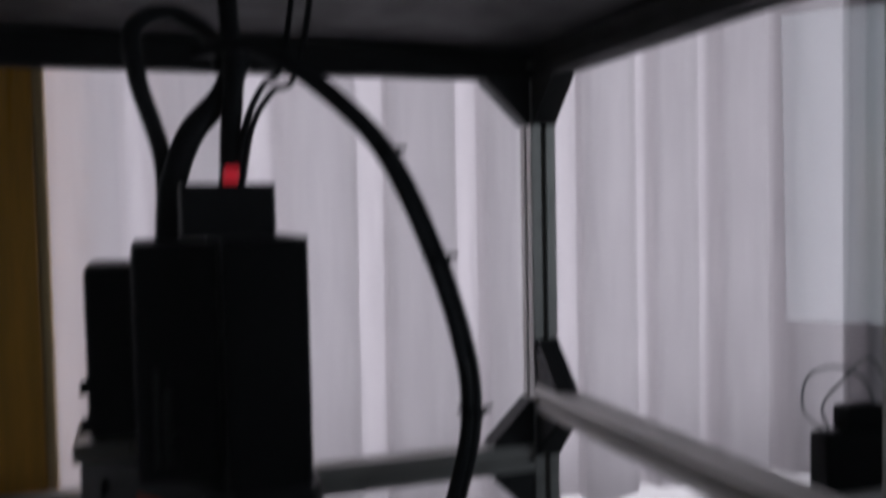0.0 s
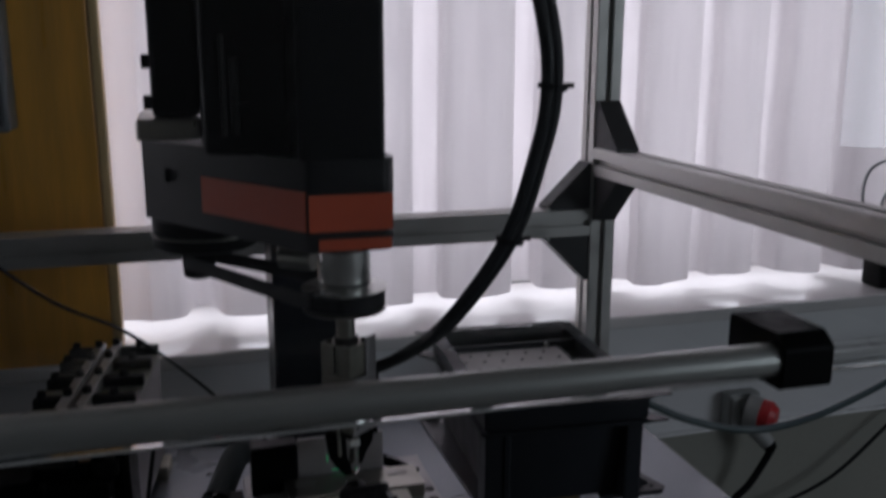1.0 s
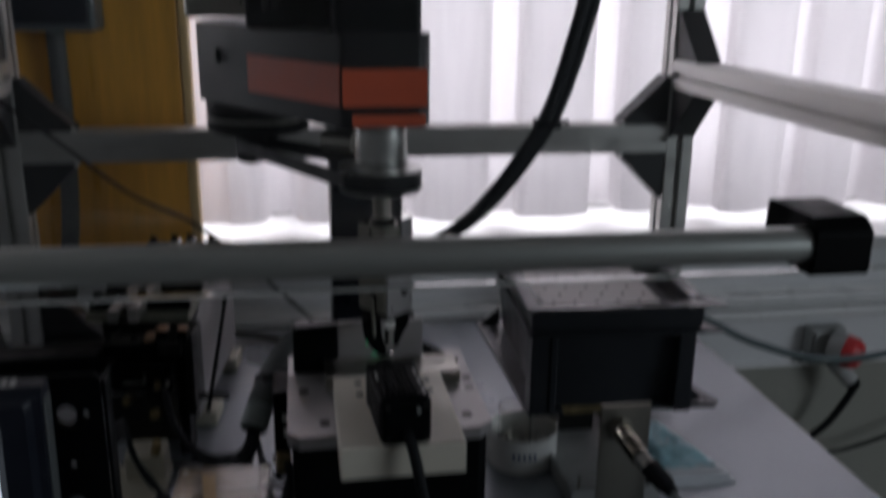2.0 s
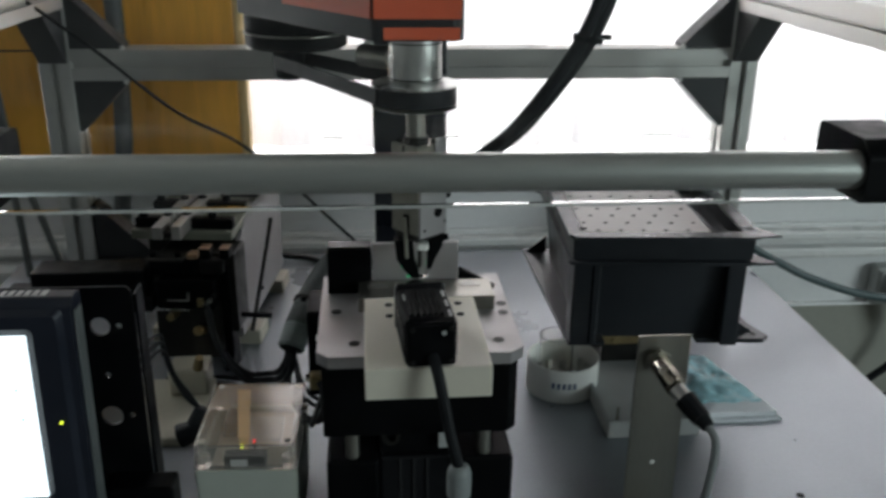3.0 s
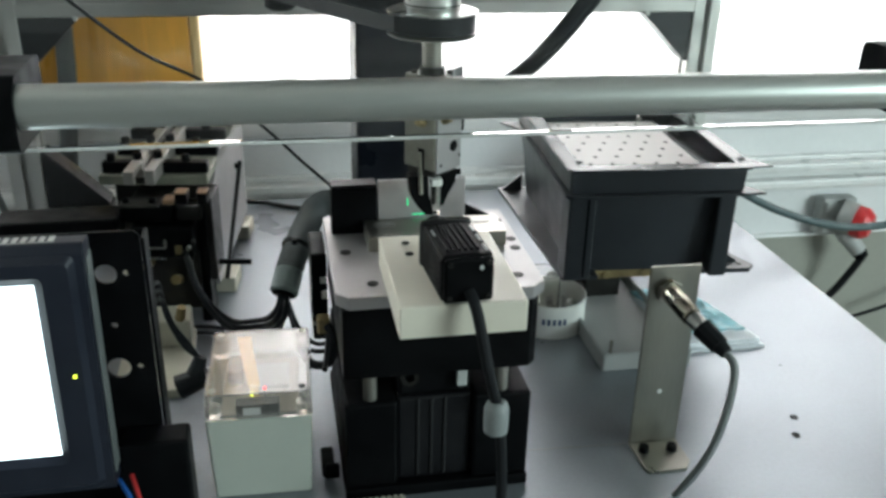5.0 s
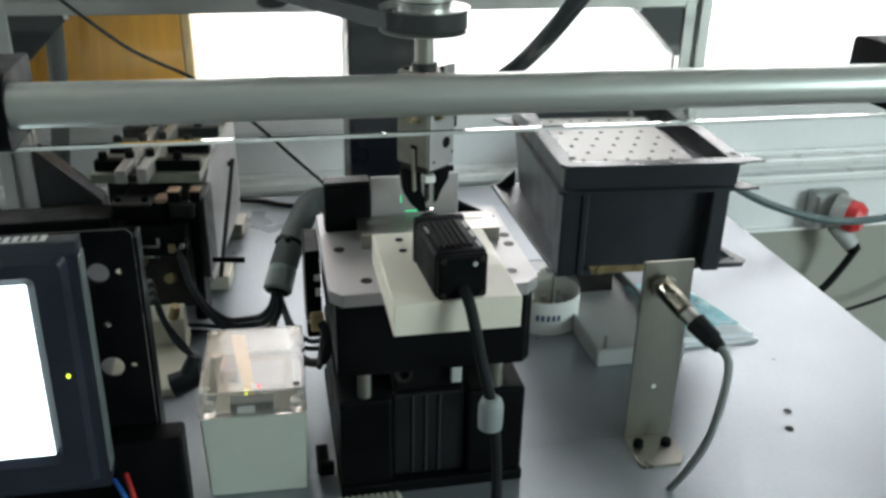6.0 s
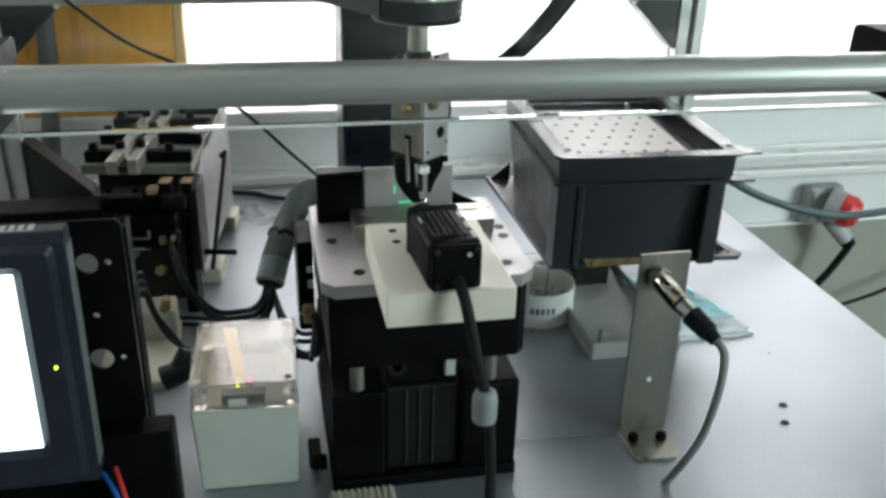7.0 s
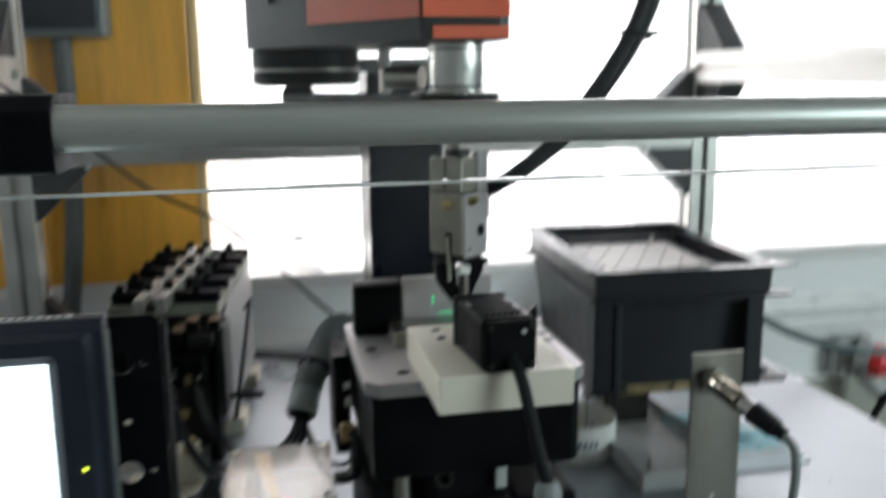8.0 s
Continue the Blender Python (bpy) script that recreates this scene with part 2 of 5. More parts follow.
def rounded(pts, r, seg=5):
    """A polygon with its corners rounded by r."""
    out = []
    k = len(pts)
    for i in range(k):
        p, a, b = Vector(pts[i]), Vector(pts[i - 1]), Vector(pts[(i + 1) % k])
        u, w = (a - p).normalized(), (b - p).normalized()
        half = u.angle(w) / 2
        t = min(r / math.tan(half), 0.45 * (a - p).length, 0.45 * (b - p).length)
        p0, p1 = p + u * t, p + w * t
        for s in range(seg + 1):
            f = s / seg
            q = (1 - f) ** 2 * p0 + 2 * f * (1 - f) * p + f * f * p1
            out.append((q.x, q.y))
    return out


def sweep(points, r, seg=10, smooth=8, ridges=0):
    """A round cable or hose along a smooth line through the points; ridges makes it corrugated."""
    ps = [Vector(p) for p in points]
    line = []
    for i in range(len(ps) - 1):
        p0, p1, p2, p3 = ps[max(i - 1, 0)], ps[i], ps[i + 1], ps[min(i + 2, len(ps) - 1)]
        for s in range(smooth):
            t = s / smooth
            line.append(0.5 * ((2 * p1) + (p2 - p0) * t + (2 * p0 - 5 * p1 + 4 * p2 - p3) * t * t + (3 * p1 - p0 - 3 * p2 + p3) * t ** 3))
    line.append(ps[-1])
    bm = bmesh.new()
    rings = []
    up = Vector((0.13, 0.21, 0.97))
    for i, p in enumerate(line):
        d = (line[min(i + 1, len(line) - 1)] - line[max(i - 1, 0)]).normalized()
        side = d.cross(up)
        if side.length < 0.05:
            side = d.cross(Vector((1, 0, 0)))
        side.normalize()
        top = side.cross(d)
        up = top
        rr = r * (1 + (0.06 if ridges and i % 2 else 0))
        rings.append([bm.verts.new(p + rr * (math.cos(2 * math.pi * k / seg) * side + math.sin(2 * math.pi * k / seg) * top)) for k in range(seg)])
    for p, q in zip(rings, rings[1:]):
        for k in range(seg):
            bm.faces.new((p[k], p[(k + 1) % seg], q[(k + 1) % seg], q[k]))
    bm.faces.new(rings[0][::-1])
    bm.faces.new(rings[-1])
    return bm


def cable(name, points, r, mat, label, category="cable", parent=None, smooth=8, ridges=0, seg=10):
    ob = part(name, sweep(points, r, seg, smooth, ridges), mat, parent, label, True)
    return tagged(ob, "", category if parent is None else "")


def slot_section(w=0.045):
    """The outline of a square slotted aluminium profile."""
    h, s, d, k = w / 2, 0.005, 0.004, 0.0095
    q = [(-h + 0.0015, -h), (-s, -h), (-s, -h + d), (-k, -h + d + 0.001), (-k + 0.002, -h + 0.0105), (k - 0.002, -h + 0.0105), (k, -h + d + 0.001), (s, -h + d), (s, -h), (h - 0.0015, -h)]
    out = []
    for a in range(4):
        c, n = round(math.cos(a * math.pi / 2)), round(math.sin(a * math.pi / 2))
        out += [(c * x - n * y, n * x + c * y) for x, y in q]
    return out


def profile(name, a, b, parent, w=0.045, mat=None):
    a, b = Vector(a), Vector(b)
    d = b - a
    axis = max(range(3), key=lambda i: abs(d[i]))
    turn = {0: Euler((0, radians(90), 0)), 1: Euler((radians(-90), 0, 0)), 2: Euler((0, 0, 0))}[axis].to_matrix().to_4x4()
    lo = a if d[axis] > 0 else b
    return part(name, prism(slot_section(w), 0, d.length, Matrix.Translation(lo) @ turn), mat or ALU, parent)


def gusset(parent, corner, u, v, size=0.074, width=0.038, name="gusset"):
    """A cast corner bracket: two flanges and a triangular web, legs along u and v from the inner corner."""
    c, u, v = Vector(corner), Vector(u), Vector(v)
    w = u.cross(v)
    m = Matrix.Translation(c) @ Matrix((u, v, w)).transposed().to_4x4()
    bm = bmesh.new()
    t = 0.005
    h = width / 2
    add_prism(bm, [(0, 0), (size, 0), (size, t), (t, size), (0, size)], -h, -h + 0.006, m)
    add_prism(bm, [(0, 0), (size, 0), (size, t), (t, size), (0, size)], h - 0.006, h, m)
    add_prism(bm, [(0, 0), (size, 0), (size, t), (t, t), (t, size), (0, size)], -h + 0.006, h - 0.006, m)
    add_prism(bm, [(size - 0.012, t), (size, t), (t, size), (t, size - 0.012)], -h + 0.006, h - 0.006, m)
    return part(name, bm, CAST, parent, "black cast corner gusset")


def screw(parent, at, axis=(0, 0, 1), r=0.0045, h=0.005, mat=None, name="screw"):
    a = Vector(at)
    d = Vector(axis).normalized()
    bm = bmesh.new()
    add_cyl(bm, a, a + d * h, r, r * 0.94, 12)
    add_cyl(bm, a + d * h, a + d * (h + 0.0006), r * 0.5, r * 0.5, 6)
    return part(name, bm, mat or BLACK, parent)


def ring(c, n, r, inner, h, seg=24):
    """A flat ring of height h about the line n through c."""
    m = Matrix.Translation(c) @ Vector(n).to_track_quat("Z", "Y").to_matrix().to_4x4()
    bm = bmesh.new()
    rows = []
    for rr, z in ((inner, 0), (r, 0), (r, h), (inner, h)):
        rows.append([bm.verts.new(m @ Vector((rr * math.cos(2 * math.pi * i / seg), rr * math.sin(2 * math.pi * i / seg), z))) for i in range(seg)])
    for j in range(4):
        p, q = rows[j], rows[(j + 1) % 4]
        for i in range(seg):
            bm.faces.new((p[i], p[(i + 1) % seg], q[(i + 1) % seg], q[i]))
    return bm


# ---- the room ----
FZ = -0.86
struct("floor", box(-2.6, 3.6, -3.2, 1.62, FZ - 0.1, FZ), FLOORM, "grey tiled workshop floor below the bench", "floor")
# Ceiling is out of view; its grey limits the light it throws back.
struct("ceiling", box(-2.6, 3.6, -3.2, 2.2, 1.95, 2.05), CEIL, "unseen grey ceiling of the room, darkened to cut bounced light", "ceiling")
WY = 1.62
struct("wall_north", box(-2.6, 3.6, WY, 1.90, -0.154, 0.086, 0.0), WALL, "pale grey painted wall below the window", "wall")
struct("wall_north_base", box(-2.6, 3.6, WY, 1.90, FZ, -0.161), WALLLOW, "beige grey painted lower wall", "wall")
struct("wall_north_top", box(-2.6, 3.6, 1.78, 2.0, 1.85, 1.95), WALL, "wall strip above the window", "wall")
# Walls out of view, added to close the room and dulled against bounced light.
struct("wall_west", box(-2.7, -2.6, -3.2, 2.2, FZ, 1.95), ROOM, "plain unseen side wall, dulled to cut bounced light", "wall")
# East wall is out of view; its opening is added for the fill lamp.
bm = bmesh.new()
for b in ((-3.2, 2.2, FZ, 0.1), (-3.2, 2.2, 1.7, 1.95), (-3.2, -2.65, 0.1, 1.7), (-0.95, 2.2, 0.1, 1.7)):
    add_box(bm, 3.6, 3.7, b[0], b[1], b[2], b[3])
struct("wall_east", bm, ROOM, "unseen side wall with an added opening for the fill lamp", "wall")
struct("wall_south", box(-2.6, 3.6, -3.3, -3.2, FZ, 1.95), ROOM, "plain unseen rear wall, dulled to cut bounced light", "wall")
struct("window_sill", box(-2.6, 3.6, WY - 0.022, 1.90, 0.086, 0.112, 0.004), SILL, "pale polished marble window sill in daylight", "sill")
bm = bmesh.new()
for x in (-1.6, 0.0, 1.6):
    add_box(bm, x, x + 0.06, 1.905, 1.935, 0.112, 1.85)
# Bottom rail made deep to block lamp light and darken the curtain's lower part.
add_box(bm, -1.6, 2.6, 1.905, 1.935, 0.112, 0.205)
struct("window_frame", bm, WHITE, "white window frame with a deep added rail that dims the curtain foot", "window")

# trunking and trim on the wall
tr = tagged(new("wall_trunking"), "white cable trunking with two rounded ribs along the wall", "trunking", "", "structure")
part("back_plate", box(-2.6, 3.6, WY - 0.012, WY - 0.001, -0.060, 0.012, 0.003), WHITE, tr)
part("rib", box(-2.6, 3.6, WY - 0.040, WY - 0.0125, -0.013, 0.005, 0.005, 3), WHITE, tr)
part("rib", box(-2.6, 3.6, WY - 0.040, WY - 0.0125, -0.047, -0.028, 0.005, 3), WHITE, tr)
struct("trim", box(-2.6, 3.6, WY - 0.012, WY + 0.05, -0.1605, -0.1545, 0.002), WHITE, "thin pale strip along the wall", "trim")

# wooden board beside the blind
board = thing("wooden_board", "orange varnished wooden panel with a pale edge on the sill", "panel")
part("face", box(-0.565, -0.158, 1.602, 1.63, 0.1125, 1.80, 0.003), WOOD, board)
# Board's lit side edge: the daylight is in its paler colour.
part("edge_strip", box(-0.1575, -0.142, 1.600, 1.632, 0.1125, 1.80, 0.004), WOODEDGE, board, "wooden edge strip, paler for the daylight on it")


part("joint", box(-0.565, -0.47, 1.6012, 1.6019, 0.333, 0.336, 0), NEARBLACK, board, "dark joint line")

# ---- curtain ----
def drape(x0, x1, yc, z0, z1, rows, seed, off=0.0, thick=0.0012):
    """A folded curtain: folds of uneven width and depth that overhang a little, with a front and a back face."""
    rng = random.Random(seed)
    line = []
    x = x0
    while x < x1:
        p, d, lean = rng.uniform(0.135, 0.235), rng.uniform(0.026, 0.050), rng.uniform(0.04, 0.22)
        for s in range(20):
            u = s / 20
            w = math.cos(2 * math.pi * u)
            w = math.copysign(abs(w) ** 0.6, w)
            line.append((x + p * (u + lean * math.sin(4 * math.pi * u) * 0.5 + 0.10 * math.sin(2 * math.pi * u)), -d * w, rng.uniform(-0.004, 0.004)))
        x += p
    bm = bmesh.new()
    sides = []
    for t in (0, thick):
        grid = []
        for r in range(rows + 1):
            f = r / rows
            z = z0 + (z1 - z0) * f
            row = []
            for k, (px, py, dz) in enumerate(line):
                q = 1 - 0.25 * f
                sway = 0.006 * noise.noise(Vector((px * 3, z * 1.5, seed)))
                row.append(bm.verts.new((px + sway, yc + py * q + sway + t + off, z + (0.012 * noise.noise(Vector((px * 4, 0, seed))) if r == 0 else 0))))
            grid.append(row)
        sides.append(grid)
    n = len(line)
    for grid in sides:
        for p, q in zip(grid, grid[1:]):
            for k in range(n - 1):
                bm.faces.new((p[k], p[k + 1], q[k + 1], q[k]))
    for r in (0, rows):
        for k in range(n - 1):
            bm.faces.new((sides[0][r][k], sides[0][r][k + 1], sides[1][r][k + 1], sides[1][r][k]))
    for k in (0, n - 1):
        for r in range(rows):
            bm.faces.new((sides[0][r][k], sides[0][r + 1][k], sides[1][r + 1][k], sides[1][r][k]))
    return bm


curtain = thing("window_curtain", "white translucent curtain in deep folds before the bright window", "curtain")
part("curtain_rail", box(-0.9, 3.5, 1.72, 1.77, 1.80, 1.849, 0.004), WHITE, curtain)
part("fabric", drape(-0.85, 3.4, 1.745, 0.143, 1.80, 9, 6), FABRIC, curtain, "", True)

# ---- work table and guard frame ----
table = thing("work_table", "aluminium topped assembly bench with scratched grey plate", "table")
part("table_top", box(-0.52, 0.688, 0.60, 1.533, -0.02, 0.0, 0.0015), TABLE, table)
for x in (-0.47, 0.64):
    for y in (0.65, 1.47):
        profile("leg", (x, y, FZ), (x, y, -0.02), table)
for k, (x, y) in enumerate(((0.489, 0.822), (0.474, 0.793), (-0.02, 1.37))):
    part("screw_hole", ring((x, y, 0.0003), (0, 0, 1), 0.0042, 0.0005, 0.0006, 16), BLACK, table)

# Thin grey line on the plate between station and bracket.
part("plate_line", prism([(0.187, 0.8113), (0.2965, 0.8058), (0.2965, 0.8066), (0.187, 0.8121)], 0.0002, 0.0005), RAIL, table, "fine grey line on the plate")

guard = thing("guard_frame", "slotted aluminium profile guard frame with black corner gussets", "machine frame")
XL, XR, YB, YF = -0.3845, 0.6245, 1.4325, 0.70
for x in (XL, XR):
    profile("post", (x, YB, 0), (x, YB, 1.01), guard)
    profile("post", (x, YF - 0.04, 0), (x, YF - 0.04, 1.01), guard)
    profile("side_rail", (x, YF - 0.0175, 0.4425), (x, YB - 0.0225, 0.4425), guard)
    # Top rails and beams: aluminium, their backlit shade put into a near-black colour.
    profile("top_rail", (x, YF - 0.0175, 0.9875), (x, YB - 0.0225, 0.9875), guard, mat=NEARBLACK)
profile("rear_beam", (XL + 0.0225, YB, 0.3425), (XR - 0.0225, YB, 0.3425), guard)
profile("top_beam", (XL + 0.0225, YB, 0.9875), (XR - 0.0225, YB, 0.9875), guard, mat=NEARBLACK)
profile("top_beam", (XL + 0.0225, YF - 0.04, 0.9875), (XR - 0.0225, YF - 0.04, 0.9875), guard, mat=NEARBLACK)
for x, s in ((XL + 0.0225, 1), (XR - 0.0225, -1)):
    gusset(guard, (x, YB, 0.365), (s, 0, 0), (0, 0, 1))
    gusset(guard, (x, YB, 0.32), (s, 0, 0), (0, 0, -1))
    gusset(guard, (x, YB, 0.965), (s, 0, 0), (0, 0, -1))
for x in (XL, XR):
    gusset(guard, (x, YB - 0.0225, 0.465), (0, -1, 0), (0, 0, 1))
    gusset(guard, (x, YB - 0.0225, 0.42), (0, -1, 0), (0, 0, -1))
    gusset(guard, (x, YB - 0.0225, 0.965), (0, -1, 0), (0, 0, -1))
    s = 1 if x < 0 else -1
    gusset(guard, (x + 0.0225 * s, YB, 0.048), (s, 0, 0), (0, 0, 1), 0.084)
    part("foot_block", box(x + 0.0225 * s, x + 0.11 * s, YB - 0.03, YB + 0.02, 0.0, 0.0478, 0.002), CAST, guard) if s > 0 else part("foot_block", box(x - 0.11, x - 0.0225, YB - 0.03, YB + 0.02, 0.0, 0.0478, 0.002), CAST, guard)
for x, s in ((XL + 0.0225, 1), (XR - 0.0225, -1)):
    for z in (0.3665, 0.3185):
        part("end_cap", box(x + s * 0.074 - 0.003, x + s * 0.074 + 0.003, YB - 0.0235, YB - 0.019, z - 0.003, z + 0.003, 0.001), PAPER, guard, "small white end cap")
part("roof_panel", box(XL - 0.022, XR + 0.022, YF - 0.062, YB + 0.022, 1.0105, 1.016), NEARBLACK, guard, "dark roof panel on the frame")

door = thing("lifting_door", "clear perspex door with a round aluminium handle bar", "door")
pane = part("pane", box(-0.36, 0.60, 0.656, 0.661, 0.3738, 0.96, 0.0), PERSPEX, door, "clear perspex sheet with a bright cut edge")
pane.visible_shadow = False
# White strip paints the highlight along the pane's lower edge.
part("cut_edge", box(-0.36, 0.60, 0.6558, 0.6612, 0.3715, 0.3736, 0.0004), CUTEDGE, door, "white strip for the light caught in the cut edge")
part("handle_bar", cyl((-0.172, 0.603, 0.413), (0.368, 0.603, 0.410), 0.0118, None, 40), TUBE, door, "satin aluminium tube", True)


def clamp(x0, x1):
    pts = rounded([(0.589, 0.391), (0.655, 0.391), (0.655, 0.430), (0.600, 0.430), (0.589, 0.421)], 0.006)
    m = Matrix(((0, 0, 1, 0), (1, 0, 0, 0), (0, 1, 0, 0), (0, 0, 0, 1)))
    return prism(pts, x0, x1, m)


part("handle_clamp", clamp(0.355, 0.394), BLACK, door, "black moulded handle end")
part("handle_clamp", clamp(-0.198, -0.159), BLACK, door, "black moulded handle end")

# ---- scara robot ----
robot = thing("assembly_robot", "black and orange scara robot with exposed timing belt", "robot")
part("column", box(0.063, 0.150, 1.14, 1.23, 0.0, 0.44, 0.004), COLUMN, robot)
part("upper_arm", prism(rounded([(0.05, 1.09), (0.155, 1.12), (0.155, 1.24), (-0.02, 1.10), (-0.04, 1.0), (0.0, 0.97)], 0.03), 0.44, 0.455), ARM, robot)
ARMP = [(0.0615, 0.788), (0.125, 0.788), (0.1325, 0.80), (0.1325, 1.02), (0.09, 1.085), (-0.03, 1.085), (-0.066, 1.04), (-0.066, 0.985)]
part("forearm", prism(rounded(ARMP, 0.008), 0.462, 0.535, None), ARM, robot, "dark grey forearm housing", True)


def band(p0, p1, z0, z1, out=0.0016):
    """A painted strip standing just proud of a side wall of the forearm."""
    a, b = Vector((*p0, 0)), Vector((*p1, 0))
    d = (b - a).normalized()
    n = Vector((d.y, -d.x, 0))
    return prism([tuple((a + n * 0.0002)[:2]), tuple((b + n * 0.0002)[:2]), tuple((b + n * out)[:2]), tuple((a + n * out)[:2])], z0, z1)


part("orange_band", band((-0.014, 0.903), (0.0605, 0.7895), 0.479, 0.5105), ORANGE, robot, "orange painted band")
part("orange_band", band((0.062, 0.7878), (0.1285, 0.7878), 0.479, 0.508), ORANGE, robot, "orange painted band")
part("orange_band", band((0.0695, 0.7878), (0.1275, 0.7878), 0.4635, 0.4725), ORANGE, robot, "orange painted band")
part("cover", prism(rounded([(0.056, 0.79), (0.1235, 0.79), (0.1255, 0.80), (0.1255, 0.96), (0.056, 0.96)], 0.006), 0.535, 0.738), BLACK, robot, "black sheet cover")
part("cover_cap", prism(rounded([(0.028, 0.83), (0.105, 0.83), (0.105, 0.93), (0.028, 0.93)], 0.004), 0.738, 0.783), ARM, robot)
part("side_cover", box(-0.012, 0.0555, 0.84, 0.98, 0.535, 0.735, 0.004), BLACK, robot)
part("motor", box(-0.052, -0.0125, 0.90, 1.0, 0.562, 0.715, 0.005), BLACK, robot)
part("motor_flange", box(-0.066, -0.0125, 0.90, 1.01, 0.542, 0.560, 0.003), STEEL, robot, "dull steel motor flange")
part("belt_guard", lathe([(0.045, 0.428), (0.05, 0.431), (0.05, 0.441), (0.0495, 0.4415)], (-0.012, 1.0), 48), BLACK, robot, "black motor pulley", True)
part("belt_guard_rim", lathe([(0.047, 0.4418), (0.0515, 0.442), (0.0515, 0.4432), (0.047, 0.4434)], (-0.012, 1.0), 48), STEEL, robot, "thin steel rim", True)
part("belt_guard", lathe([(0.048, 0.4437), (0.050, 0.446), (0.050, 0.459), (0.048, 0.4615)], (-0.012, 1.0), 48), BLACK, robot, "black motor pulley", True)
part("idler", lathe([(0.010, 0.396), (0.015, 0.399), (0.016, 0.4215), (0.012, 0.4275)], (-0.02, 1.0), 20), BLACK, robot, "", True)
QX, QY = 0.0955, 0.828
part("quill", lathe([(0.0212, 0.4262), (0.0220, 0.428), (0.0220, 0.4605), (0.0212, 0.4615)], (QX, QY)), CHROME, robot, "bright ground steel quill", True)
for z in (0.4275, 0.4560):
    part("quill_groove", ring((QX, QY, z), (0, 0, 1), 0.02225, 0.0219, 0.0012, 40), BLACKMETAL, robot)
part("pulley", lathe([(0.029, 0.4072), (0.0325, 0.4074), (0.0325, 0.4218), (0.029, 0.422)], (QX, QY), 48), BLACKMETAL, robot, "dark toothed pulley", True)
part("pulley_flange", lathe([(0.021, 0.4222), (0.0358, 0.4224), (0.0362, 0.4234), (0.024, 0.4258)], (QX, QY), 48), CHROME, robot, "thin steel flange", True)
part("pulley_flange", lathe([(0.009, 0.4030), (0.0352, 0.4042), (0.0360, 0.4054), (0.029, 0.4068)], (QX, QY), 48), CHROME, robot, "thin steel flange", True)
part("belt_wrap", ring((QX, QY, 0.4078), (0, 0, 1), 0.0345, 0.0326, 0.0138, 48), RUBBER, robot, "black timing belt", True)
part("shaft", cyl((QX + 0.001, QY + 0.002, 0.372), (QX, QY, 0.4028), 0.0080), STEEL, robot, "steel spline shaft", True)
part("shaft_collar", lathe([(0.0082, 0.3722), (0.0105, 0.3724), (0.0105, 0.3785), (0.0082, 0.379)], (QX + 0.001, QY + 0.002), 24), BLACKMETAL, robot, "", True)


def strand(a, b, z0, z1):
    a, b = Vector(a), Vector(b)
    n = Vector(((b - a).y, -(b - a).x)).normalized() * 0.0014
    return prism([tuple(a - n), tuple(b - n), tuple(b + n), tuple(a + n)], z0, z1)


part("belt", strand((-0.034, 0.992), (0.064, 0.812), 0.4085, 0.4212), RUBBER, robot, "black timing belt")
part("belt", strand((-0.008, 1.012), (0.119, 0.853), 0.4085, 0.4212), RUBBER, robot, "black timing belt")
part("indicator", box(0.064, 0.076, 0.836, 0.848, 0.783, 0.797, 0.002), LEDRED, robot, "lit red indicator lamp")
for z in (0.602, 0.568):
    part("clip", box(-0.0585, -0.0515, 0.905, 0.915, z, z + 0.012, 0.001), BLACK, robot)
# gripper
GM = Matrix.Translation((0.0985, 0.838, 0)) @ Matrix.Rotation(radians(40), 4, "Z")
gb_ = part("gripper_body", box(-0.0165, 0.0165, -0.0165, 0.0165, 0.292, 0.3425, 0.0015, 2, GM), GRIP, robot, "worn steel gripper body")
part("shaft_clamp", box(-0.0165, 0.0165, -0.0165, 0.0165, 0.3432, 0.3715, 0.0015, 2, GM), GRIP, robot, "grey clamp round the shaft")
part("clamp_slit", box(-0.0172, -0.0166, -0.0006, 0.0006, 0.346, 0.371, 0, 1, GM), BLACK, gb_)
for x, y in ((-0.011, -0.011), (0.008, -0.012), (-0.012, 0.010)):
    screw(robot, GM @ Vector((x, y, 0.3715)), (0, 0, 1), 0.0028, 0.0025, BLACKMETAL)
part("gripper_face", box(-0.015, 0.0165, -0.019, -0.0167, 0.290, 0.3425, 0.0008, 2, GM), PLATE, gb_, "pale side plate")
part("gripper_tab", box(0.003, 0.0165, -0.019, -0.0167, 0.3428, 0.377, 0.0008, 2, GM), PLATE, gb_, "pale upright tab")
part("pin_hole", cyl(GM @ Vector((0.006, -0.0191, 0.311)), GM @ Vector((0.006, -0.0195, 0.311)), 0.0048, None, 18), BLACK, gb_)
part("pin_hole", cyl(GM @ Vector((-0.010, -0.0191, 0.297)), GM @ Vector((-0.010, -0.0194, 0.297)), 0.0014, None, 12), BLACKMETAL, gb_)
part("pin_hole", cyl(GM @ Vector((0.0145, -0.0191, 0.301)), GM @ Vector((0.0145, -0.0194, 0.301)), 0.0014, None, 12), BLACKMETAL, gb_)
part("guide_slot", box(-0.0170, -0.0166, -0.0062, 0.0002, 0.2922, 0.310, 0, 1, GM), BLACK, gb_)
part("guide_pin", cyl(GM @ Vector((-0.0185, -0.003, 0.307)), GM @ Vector((-0.0172, -0.004, 0.270)), 0.0017, None, 12), GRIP, gb_, "thin steel guide pin", True)
